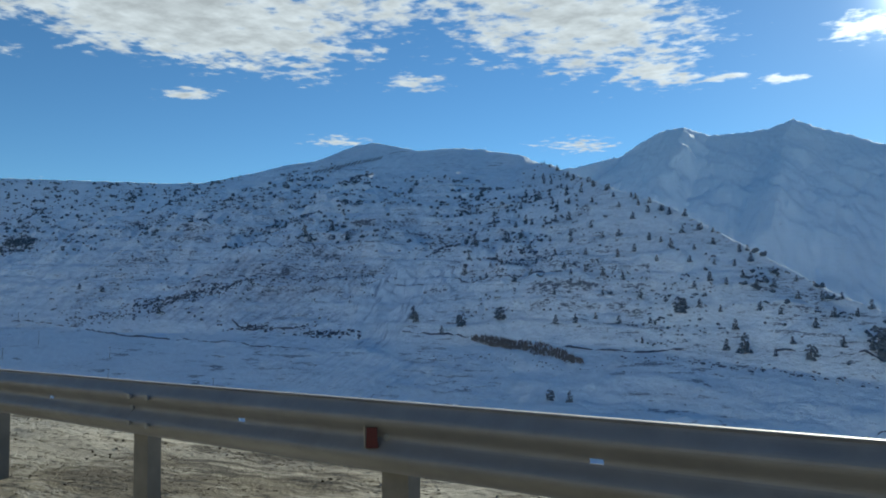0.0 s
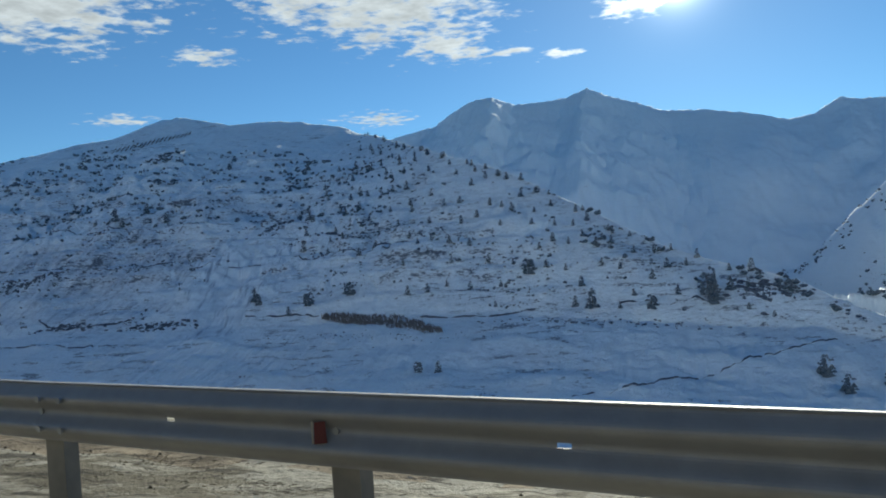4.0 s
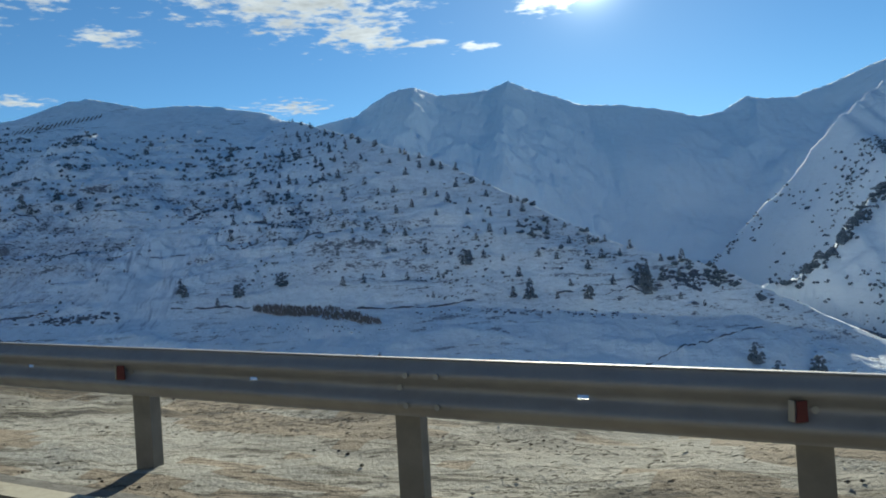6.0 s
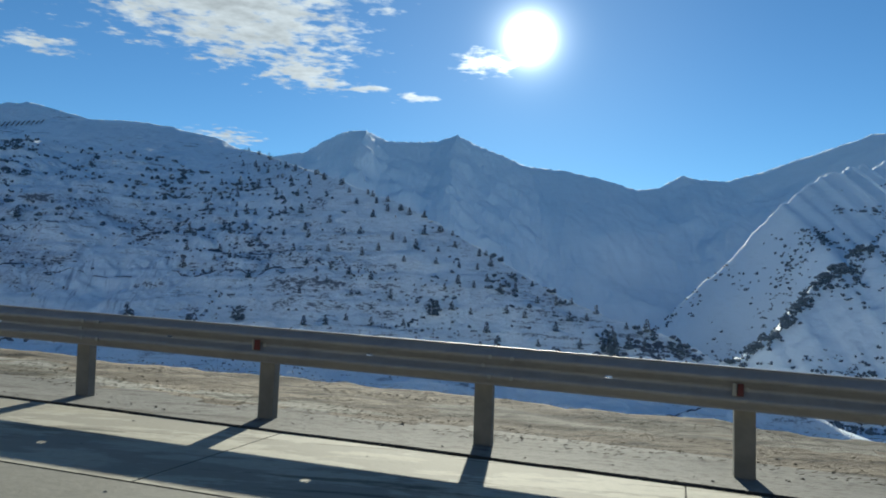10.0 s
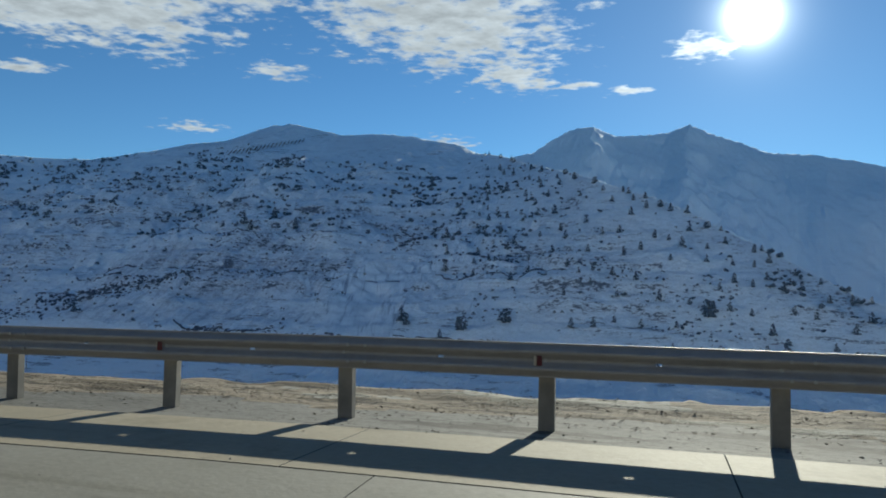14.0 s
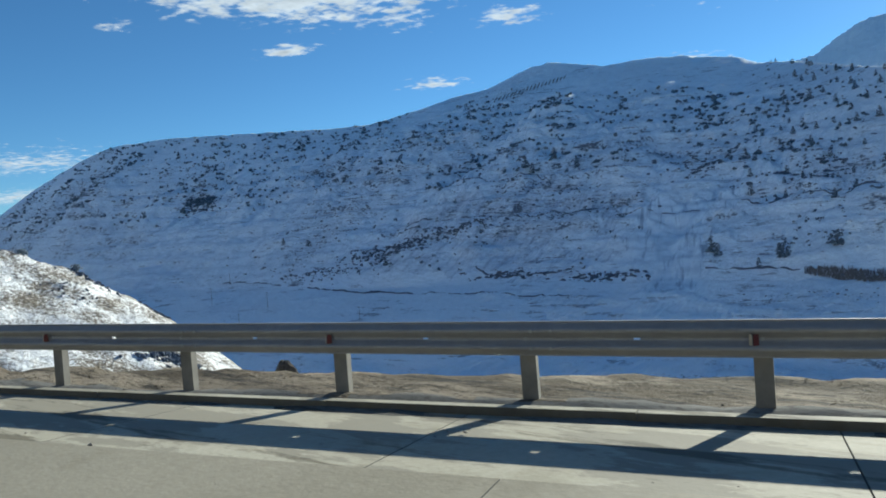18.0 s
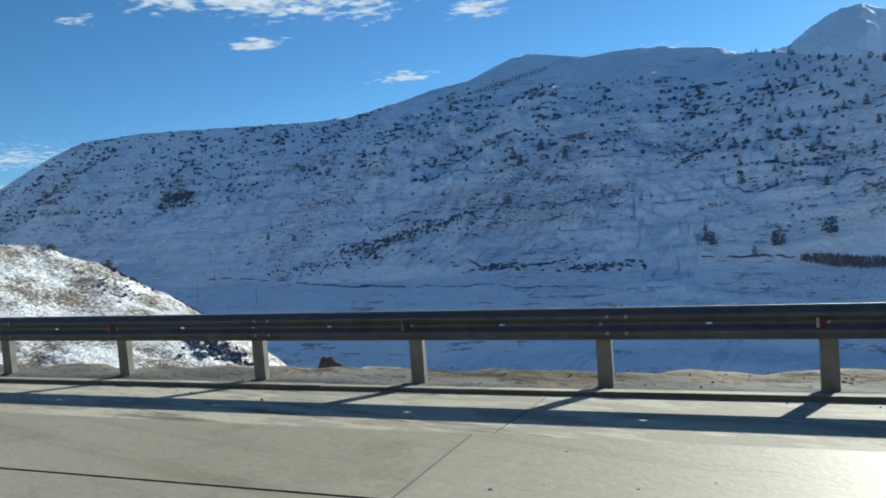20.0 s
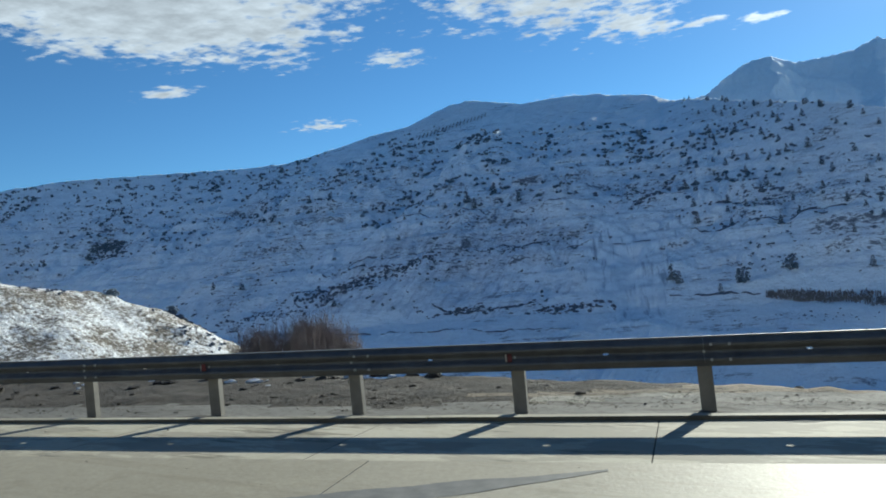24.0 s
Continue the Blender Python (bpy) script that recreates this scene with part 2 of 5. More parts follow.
def dusty_colour(nt, p):
    """Sand trodden flat over the concrete round the posts."""
    big = noise_node(nt, p, 0.5, 5, 0.65, (0.4, 1.4, 1.0))
    fine = noise_node(nt, p, 17.0, 5, 0.7, (0.5, 1.2, 1.0))
    crack = noise_node(nt, p, 1.5, 8, 0.7, (0.3, 1.6, 1.0))
    a = ramp_node(nt, big, [(0.32, (0.105, 0.10, 0.085)), (0.66, (0.205, 0.197, 0.172))])
    b = ramp_node(nt, fine, [(0.36, (0.5, 0.47, 0.43)), (0.5, (1.0, 1.0, 1.0))])
    c = ramp_node(nt, crack, [(0.38, (0.34, 0.31, 0.27)), (0.45, (1.0, 1.0, 1.0))])
    return mix_node(nt, 1.0, mix_node(nt, 1.0, a, b, "MULTIPLY"), c, "MULTIPLY")


def dirt_bump(nt, p):
    return math_of(nt, "ADD", noise_node(nt, p, 8.0, 6, 0.7, (0.6, 1, 1)), math_of(nt, "MULTIPLY", noise_node(nt, p, 40, 3, 0.6), 0.3))


def concrete_colour(nt, p):
    info = nt.nodes.new("ShaderNodeObjectInfo")
    big = noise_node(nt, p, 0.28, 4, 0.6)
    fine = noise_node(nt, p, 14.0, 5, 0.7)
    stain = noise_node(nt, p, 1.1, 7, 0.68, (0.10, 1.7, 1.0))
    blotch = noise_node(nt, p, 0.8, 6, 0.7)
    a = ramp_node(nt, fine, [(0.3, (0.35, 0.328, 0.265)), (0.7, (0.43, 0.407, 0.335))])
    b = ramp_node(nt, big, [(0.32, (0.82, 0.81, 0.77)), (0.68, (1.0, 1.0, 0.99))])
    d = ramp_node(nt, stain, [(0.30, (0.72, 0.69, 0.63)), (0.46, (1.0, 1.0, 1.0))])
    e = ramp_node(nt, info.outputs["Random"], [(0.0, (0.9, 0.9, 0.89)), (1.0, (1.0, 1.0, 1.0))])
    f = ramp_node(nt, blotch, [(0.34, (0.80, 0.79, 0.75)), (0.44, (1.0, 1.0, 1.0)), (0.60, (1.0, 1.0, 1.0)), (0.70, (1.10, 1.10, 1.08))])
    return mix_node(nt, 1.0, mix_node(nt, 1.0, mix_node(nt, 1.0, mix_node(nt, 1.0, a, b, "MULTIPLY"), d, "MULTIPLY"), e, "MULTIPLY"), f, "MULTIPLY")


def concrete_bump(nt, p):
    return math_of(nt, "ADD", noise_node(nt, p, 24, 3, 0.6), math_of(nt, "MULTIPLY", noise_node(nt, p, 2.0, 3, 0.5), 0.9))


def zinc_colour(nt, p):
    blot = noise_node(nt, p, 6.0, 5, 0.65)
    dust_haze = noise_node(nt, p, 0.9, 4, 0.6)
    a = ramp_node(nt, blot, [(0.3, (0.24, 0.245, 0.255)), (0.7, (0.335, 0.34, 0.345))])
    return mix_node(nt, span(nt, dust_haze, 0.35, 0.7, 0.15, 0.55), a, (0.30, 0.285, 0.25))


def flat_colour(r, g, b, spread=0.12, scale=8.0):
    def build(nt, p):
        n = noise_node(nt, p, scale, 4, 0.6)
        return ramp_node(nt, n, [(0.3, (r * (1 - spread), g * (1 - spread), b * (1 - spread))), (0.7, (min(1, r * (1 + spread)), min(1, g * (1 + spread)), min(1, b * (1 + spread))))])
    return build


def knoll_colour(nt, p):
    """Thin snow with dry grass and soil showing through."""
    grain = noise_node(nt, p, 1.1, 8, 0.78, (0.8, 1, 1.6))
    big = noise_node(nt, p, 0.09, 4, 0.6)
    bare = math_of(nt, "ADD", math_of(nt, "MULTIPLY", grain, 1.0), math_of(nt, "MULTIPLY", big, 0.6))
    soil = ramp_node(nt, grain, [(0.42, (0.24, 0.21, 0.165)), (0.65, (0.10, 0.085, 0.07))])
    return mix_node(nt, span(nt, bare, 0.75, 0.85), (0.85, 0.86, 0.87), soil)


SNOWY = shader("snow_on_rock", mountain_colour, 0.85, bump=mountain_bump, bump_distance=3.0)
def slide_colour(nt, p):
    """Snow that has slid: streaks down the slope, the grooves' shade painted into the colour."""
    turn = nt.nodes.new("ShaderNodeVectorRotate")
    turn.rotation_type = "Z_AXIS"
    turn.inputs["Angle"].default_value = radians(-18)
    nt.links.new(p, turn.inputs["Vector"])
    streak = noise_node(nt, turn.outputs[0], 0.15, 5, 0.65, (1.0, 0.10, 0.10))
    lobes = noise_node(nt, p, 0.05, 4, 0.6)
    a = mix_node(nt, 1.0, mountain_colour(nt, p, 1.02, 0.05, 0.1), ramp_node(nt, streak, [(0.37, (0.52, 0.56, 0.62)), (0.47, (0.96, 0.97, 0.98)), (0.6, (1.0, 1.0, 1.0))]), "MULTIPLY")
    return mix_node(nt, 1.0, a, ramp_node(nt, lobes, [(0.35, (0.82, 0.84, 0.86)), (0.6, (1.0, 1.0, 1.0))]), "MULTIPLY")


SLIDE = shader("slid_snow", slide_colour, 0.85, bump=mountain_bump, bump_distance=0.8)
def slabby_colour(nt, p):
    """Grey bedded slabs that hold only a dusting of snow, with runnels down the slope."""
    runnel = noise_node(nt, p, 0.16, 5, 0.7, (1.0, 0.14, 0.10))
    a = mountain_colour(nt, p, 0.795, 0.6, 0.95)
    b = ramp_node(nt, runnel, [(0.37, (0.64, 0.67, 0.72)), (0.47, (0.90, 0.91, 0.93)), (0.60, (1.0, 1.0, 1.0))])
    return mix_node(nt, 1.0, a, b, "MULTIPLY")


SLABBY = shader("snow_dusted_slabs", slabby_colour, 0.85, bump=mountain_bump, bump_distance=3.0)
# far slopes: rock and grass contrast weakened in the colour to imitate haze
HAZY_SNOWY = shader("haze_flattened_snow", lambda nt, p: mountain_colour(nt, p, 0.97, 0.12, 0.10), 0.85, bump=mountain_bump, bump_distance=1.5)
def knoll_bump(nt, p):
    return math_of(nt, "ADD", noise_node(nt, p, 0.33, 7, 0.68), math_of(nt, "MULTIPLY", noise_node(nt, p, 1.6, 4, 0.65), 0.35))


KNOLL = shader("snow_on_dry_grass", knoll_colour, 0.9, bump=knoll_bump, bump_distance=1.6)
DIRT = shader("sandy_gravel", dirt_colour, 0.95, bump=dirt_bump, bump_distance=0.030)
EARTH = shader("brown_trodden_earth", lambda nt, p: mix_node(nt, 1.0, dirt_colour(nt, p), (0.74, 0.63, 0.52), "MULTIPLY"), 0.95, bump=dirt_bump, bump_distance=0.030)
DUSTY = shader("sand_over_concrete", dusty_colour, 0.9, bump=dirt_bump, bump_distance=0.010)


def drifted_colour(nt, p):
    """Pale concrete with thin drifts of sand and dark scuffs."""
    drift = noise_node(nt, p, 1.5, 7, 0.66, (0.45, 1.2, 1.0))
    scuff = noise_node(nt, p, 1.3, 8, 0.74, (0.22, 1.5, 1.0))
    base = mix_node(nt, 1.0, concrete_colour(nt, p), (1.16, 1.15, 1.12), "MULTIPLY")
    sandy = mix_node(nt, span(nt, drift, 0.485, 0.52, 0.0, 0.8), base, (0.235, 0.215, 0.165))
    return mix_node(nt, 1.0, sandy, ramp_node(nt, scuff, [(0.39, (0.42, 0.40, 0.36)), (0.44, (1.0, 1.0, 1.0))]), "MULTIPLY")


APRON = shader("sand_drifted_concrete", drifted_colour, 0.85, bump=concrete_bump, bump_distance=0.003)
GREY_CONCRETE = shader("grey_worn_concrete", lambda nt, p: mix_node(nt, 1.0, concrete_colour(nt, p), (0.69, 0.69, 0.69), "MULTIPLY"), 0.75, bump=concrete_bump, bump_distance=0.003)
# kerb sides: soiling and their shade together in one dark tone
SHADED_DIRTY_CONCRETE = shader("shaded_soiled_concrete", lambda nt, p: mix_node(nt, 1.0, concrete_colour(nt, p), (0.44, 0.42, 0.38), "MULTIPLY"), 0.9, bump=concrete_bump, bump_distance=0.004)
SOIL = shader("dark_soil", flat_colour(0.048, 0.040, 0.030, 0.55, 2.2), 0.95, bump=dirt_bump, bump_distance=0.06)
SANDY_CONCRETE = shader("sandy_concrete", lambda nt, p: mix_node(nt, 1.0, concrete_colour(nt, p), (0.77, 0.71, 0.61), "MULTIPLY"), 0.8, bump=concrete_bump, bump_distance=0.004)
CONCRETE = shader("worn_concrete", lambda nt, p: mix_node(nt, 1.0, concrete_colour(nt, p), (0.90, 0.86, 0.79), "MULTIPLY"), 0.65, bump=concrete_bump, bump_distance=0.003)
ZINC = shader("galvanised_steel", zinc_colour, 0.50, 0.30)
DARK_ZINC = shader("dark_steel", flat_colour(0.095, 0.10, 0.105, 0.25, 5.0), 0.5, 0.3)
POST = shader("dusty_painted_post", flat_colour(0.185, 0.175, 0.15, 0.22, 5.0), 0.6)
STONE = shader("grey_stone", flat_colour(0.26, 0.235, 0.20, 0.35, 30), 0.9)
def hazed_needle_colour(nt, p):
    """Dark needles, tinted blue and paled on what faces up to imitate haze."""
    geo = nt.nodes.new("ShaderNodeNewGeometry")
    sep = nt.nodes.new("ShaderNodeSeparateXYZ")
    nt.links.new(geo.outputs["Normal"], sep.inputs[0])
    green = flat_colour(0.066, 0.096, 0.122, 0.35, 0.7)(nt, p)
    # pale mix that softens distant trees as haze would
    dust_haze = math_of(nt, "MULTIPLY", span(nt, sep.outputs[2], 0.25, 0.85), span(nt, noise_node(nt, p, 0.8, 4, 0.7), 0.40, 0.60, 0.0, 0.5))
    return mix_node(nt, dust_haze, green, (0.62, 0.66, 0.72))


NEEDLES = shader("conifer_needles", hazed_needle_colour, 0.9)
BARK = shader("bark", flat_colour(0.10, 0.075, 0.055, 0.3, 6), 0.95)
TWIGS = shader("bare_twigs", flat_colour(0.215, 0.175, 0.155, 0.35, 3), 0.95)
THICKET = shader("brown_scrub", flat_colour(0.165, 0.16, 0.165, 0.4, 0.5), 0.95)
RED = shader("red_retroreflective_sheet", flat_colour(0.36, 0.012, 0.025, 0.08), 0.35)
REFLECTOR = shader("dull_red_reflector", flat_colour(0.09, 0.009, 0.012, 0.25), 0.45)
WHITE = shader("white_painted_metal", flat_colour(0.72, 0.72, 0.70, 0.05), 0.45)
BLACK = shader("black_paint", flat_colour(0.012, 0.012, 0.014, 0.1), 0.5)
SIGNGREY = shader("sign_pole_paint", flat_colour(0.46, 0.42, 0.33, 0.1), 0.55)
SLEEVE = shader("black_ribbed_plastic", flat_colour(0.015, 0.017, 0.022, 0.2), 0.45)
# paler zinc that paints the sunlit line along the rail's top edge
LIT_LIP = shader("sunlit_lip_zinc", flat_colour(0.40, 0.41, 0.42, 0.12), 0.65, 0.4)
STEELPLAIN = shader("bare_zinc", flat_colour(0.35, 0.36, 0.37, 0.1), 0.45, 0.8)
JOINT = shader("joint_filler", flat_colour(0.09, 0.085, 0.075, 0.2), 0.9)


# ---- small builders ----
def mesh_object(name, verts, faces, material=None, smooth=False):
    me = bpy.data.meshes.new(name)
    me.from_pydata([tuple(v) for v in verts], [], faces)
    if material:
        me.materials.append(material)
    if smooth:
        me.polygons.foreach_set("use_smooth", [True] * len(me.polygons))
    me.update()
    return new(name, me)


def grid_object(name, pts, material, smooth=True):
    """A sheet from an array of rows by columns of places."""
    r, c = pts.shape[:2]
    me = bpy.data.meshes.new(name)
    idx = np.arange(r * c).reshape(r, c)
    quads = np.stack([idx[:-1, :-1], idx[:-1, 1:], idx[1:, 1:], idx[1:, :-1]], -1).reshape(-1, 4)
    me.vertices.add(r * c)
    me.vertices.foreach_set("co", pts.reshape(-1).astype(np.float32))
    me.loops.add(quads.size)
    me.loops.foreach_set("vertex_index", quads.reshape(-1).astype(np.int32))
    me.polygons.add(len(quads))
    me.polygons.foreach_set("loop_start", np.arange(0, quads.size, 4, dtype=np.int32))
    me.polygons.foreach_set("use_smooth", np.full(len(quads), smooth))
    me.update(calc_edges=True)
    me.validate()
    me.materials.append(material)
    return new(name, me)


def part(name, bm, material, parent, label=""):
    me = bpy.data.meshes.new(name)
    bm.to_mesh(me)
    bm.free()
    me.materials.append(material)
    ob = new(name, me)
    ob.parent = parent
    if label:
        ob["label"] = label
    return ob


def box_bm(x0, x1, y0, y1, z0, z1, bevel=0.0):
    bm = bmesh.new()
    bmesh.ops.create_cube(bm, size=1.0, matrix=Matrix.Translation(((x0 + x1) / 2, (y0 + y1) / 2, (z0 + z1) / 2)) @ Matrix.Diagonal((x1 - x0, y1 - y0, z1 - z0, 1)))
    if bevel:
        bmesh.ops.bevel(bm, geom=bm.edges[:], offset=bevel, segments=2, affect="EDGES", profile=0.6)
    return bm


def tube_bm(radius, z0, z1, sides=16, top=None):
    bm = bmesh.new()
    bmesh.ops.create_cone(bm, cap_ends=True, segments=sides, radius1=radius, radius2=radius if top is None else top, depth=z1 - z0, matrix=Matrix.Translation((0, 0, (z0 + z1) / 2)))
    return bm


def prism_bm(outline, y0, y1):
    """An outline in x and z, given depth from y0 to y1."""
    bm = bmesh.new()
    a = [bm.verts.new((x, y0, z)) for x, z in outline]
    b = [bm.verts.new((x, y1, z)) for x, z in outline]
    bm.faces.new(a)
    bm.faces.new(b[::-1])
    n = len(a)
    for i in range(n):
        bm.faces.new((a[i], b[i], b[(i + 1) % n], a[(i + 1) % n]))
    bmesh.ops.recalc_face_normals(bm, faces=bm.faces)
    return bm


def lattice(px, py, seed):
    """Smooth value noise on a lattice, -1 to 1, for arrays of places."""
    ix, iy = np.floor(px).astype(np.int64), np.floor(py).astype(np.int64)
    fx, fy = px - ix, py - iy
    fx, fy = fx * fx * (3 - 2 * fx), fy * fy * (3 - 2 * fy)

    def h(a, b):
        n = (a * 374761393 + b * 668265263 + seed * 1442695041) & 0xFFFFFFFF
        n = ((n ^ (n >> 13)) * 1274126177) & 0xFFFFFFFF
        return ((n ^ (n >> 16)) & 0xFFFF) / 32767.5 - 1

    return (h(ix, iy) * (1 - fx) + h(ix + 1, iy) * fx) * (1 - fy) + (h(ix, iy + 1) * (1 - fx) + h(ix + 1, iy + 1) * fx) * fy


def fractal(px, py, seed, octaves=5, gain=0.5):
    total, amp = 0, 1.0
    for k in range(octaves):
        total = total + amp * lattice(px * 2**k + 17.3 * k, py * 2**k - 9.1 * k, seed + k)
        amp *= gain
    return total


# ---- the road's line ----
# heading (degrees to the left of -x) and grade every 40 m along the guard rail
KNOTS = np.arange(-40, 400, 40.0)
HEADING = np.radians([0.66, -5.16, -10.97, -16.70, -18.22, -9.82, 6.42, 15.47, 15.98, 12.04, 7.93])
GRADE = [-0.0377, -0.0319, -0.0208, 0.0210, 0.0342, 0.0232, -0.0085, 0.0071, 0.0229, 0.0252, 0.0220]
ALONG = np.arange(-60, 441, 0.5)
turn_at = np.interp(ALONG, KNOTS, HEADING)
zero = int(np.argmin(np.abs(ALONG)))


def summed(v):
    s = np.concatenate([[0], np.cumsum((v[1:] + v[:-1]) / 2 * 0.5)])
    return s - s[zero]


RX, RY, RZ = summed(-np.cos(turn_at)), summed(-np.sin(turn_at)), summed(np.interp(ALONG, KNOTS, GRADE))
CROSS_U = [-60, 6, 40, 71, 110, 140, 163, 180, 194, 211, 233, 247, 283, 297, 308, 320, 440]
CROSS = [-0.05, -0.05, -0.02, 0.0, -0.005, -0.036, -0.056, -0.060, -0.012, -0.009, 0.012, 0.025, 0.063, 0.053, 0.036, 0.012, 0.006]


def on_line(u, off=0.0):
    """Place at u metres along the rail and off metres towards the valley (negative: towards the road), and its heading."""
    th = np.interp(u, ALONG, turn_at)
    x, y, z = (np.interp(u, ALONG, a) for a in (RX, RY, RZ))
    z = z + np.where(np.asarray(off) < -0.3, np.interp(u, CROSS_U, CROSS) * np.minimum(-np.asarray(off) - 0.3, 4.0) + 0.05 * np.clip(-np.asarray(off) - 0.3, 0, 2.1), 0)
    return x - off * np.sin(th), y + off * np.cos(th), z, th


def line_pose(u, off=0.0, up=0.0):
    """x along the way of travel reversed (to the right as seen from the road), y towards the valley."""
    x, y, z, th = on_line(u, off)
    return pose(float(x), float(y), float(z) + up, 0, 0, math.degrees(th))


# ---- mountains: crest lines as x -> (y, z), foot lines in front of them ----
CRESTS = {
    "near": [(-3200, 600, 0), (-2500, 760, 60), (-2320, 839, 116), (-2234, 877, 165), (-2149, 911, 204), (-2063, 943, 237), (-1985, 976, 260), (-1841, 1040, 266), (-1708, 1104, 260), (-1473, 1243, 252),
             (-1409, 1280, 254), (-1319, 1367, 284), (-1265, 1406, 304), (-1191, 1437, 312), (-1142, 1458, 331), (-1091, 1474, 350), (-1042, 1483, 353), (-990, 1487, 339), (-927, 1489, 323), (-840, 1495, 323),
             (-765, 1499, 314), (-700, 1498, 299), (-650, 1472, 286), (-608, 1450, 264), (-522, 1314, 232), (-470, 1230, 208), (-321, 995, 143), (-216, 943, 101), (-26, 845, -10), (81, 813, -45), (165, 770, -88), (260, 760, -140)],
    "far": [(-3000, 2300, 200), (-1000, 2060, 320), (-741, 2060, 352), (-675, 2310, 416), (-632, 2358, 462), (-583, 2405, 499), (-545, 2424, 511), (-510, 2437, 515), (-480, 2496, 509), (-450, 2550, 503), (-349, 2671, 526),
            (-293, 2734, 544), (-255, 2776, 566), (-222, 2812, 585), (-190, 2828, 572), (-155, 2844, 556), (-53, 2883, 526), (49, 2910, 488), (200, 2910, 474), (351, 2911, 445), (467, 2910, 408), (555, 2911, 417),
            (605, 2922, 447), (650, 2933, 472), (723, 2925, 455), (807, 2896, 448), (906, 2858, 474), (1300, 2800, 620), (2600, 2700, 760)],
    "east": [(150, 1180, -150), (240, 1130, -82), (300, 1112, -38), (374, 1169, 31), (520, 1210, 130), (760, 1250, 270), (1600, 1300, 560), (2600, 1400, 760)],
    "streaks": [(240, 1640, -75), (330, 1600, 28), (383, 1564, 92), (449, 1500, 184), (560, 1560, 256), (730, 1720, 308), (900, 1850, 342), (2600, 2000, 700)],
}
FEET = {"near": [(-3200, 560, -60), (-2177, 640, -60), (-1053, 650, -60), (-880, 662, -60), (-560, 700, -60), (-483, 716, -60), (-400, 736, -63), (-300, 742, -64), (-178, 745, -67), (100, 772, -90), (300, 760, -150)]}


BUTTRESS_X = [-852, -862, -866, -905]


def through_points(table, x):
    t = np.array(table, float)
    return np.interp(x, t[:, 0], t[:, 1]), np.interp(x, t[:, 0], t[:, 2])


def valley(x, y):
    """The valley floor with its terrace, and the fill slope under the road."""
    yf, zf = through_points(FEET["near"], x)
    d = yf - y                                     # metres in front of the mountain's foot
    floor_z = zf - np.interp(d, [-30, 0, 20, 60, 110, 170, 260], [-4, 0, 5, 15, 30, 41, 50])
    floor_z = floor_z + np.clip((d + 20) / 60, 0, 1) * (3.0 * fractal(x / 70, y / 38, 201, 4, 0.55) + 1.6 * fractal(x / 7.5, y / 70, 205, 3, 0.6) + 0.5 * fractal(x / 9, y / 9, 207, 2))
    edge_y = np.interp(x, RX[::-1], RY[::-1]) + np.interp(x, [-420, -345, -325, -305, -275, -240, -200, -160, 0], [14, 9, 2.6, 1.6, 1.5, 2.3, 2.7, 3.4, 3.2])
    edge_z = np.interp(x, RX[::-1], RZ[::-1])
    q = y - edge_y
    bank = np.where(q > 0, edge_z - 1.6 - 0.66 * q, edge_z - 1.6 - 0.6 * np.clip(-q / 5, 0, 1))
    return np.maximum(floor_z * np.clip(q / 150, 0, 1) + (-125) * (1 - np.clip(q / 150, 0, 1)), bank), q


def knoll(x, y):
    """The spur round which the road bends: it runs down towards the valley."""
    xc = np.interp(y, [-60, 40, 100, 117, 129, 154, 166, 200], [-545, -500, -474, -466, -460, -452, -449, -444])
    zc = np.interp(y, [-60, 40, 100, 117, 129, 154, 166, 200, 260, 320], [44, 19, 9.6, 5.5, -0.5, -17, -31, -62, -120, -190])
    side = x - xc
    return zc - np.where(side > 0, 0.42 * side, 0.15 * -side) + 1.5 * fractal(x / 22, y / 22, 91, 6, 0.6)


def slide_axes(x, y):
    """How far down a snow slide a place lies (0 to 1), and how far across it (-1 to 1)."""
    lx, ly = x + 557, y - 867
    v = (0.308 * lx - 0.951 * ly) / 185
    return v, (0.951 * lx + 0.308 * ly) / (58 - 36 * np.clip(v, 0, 1))


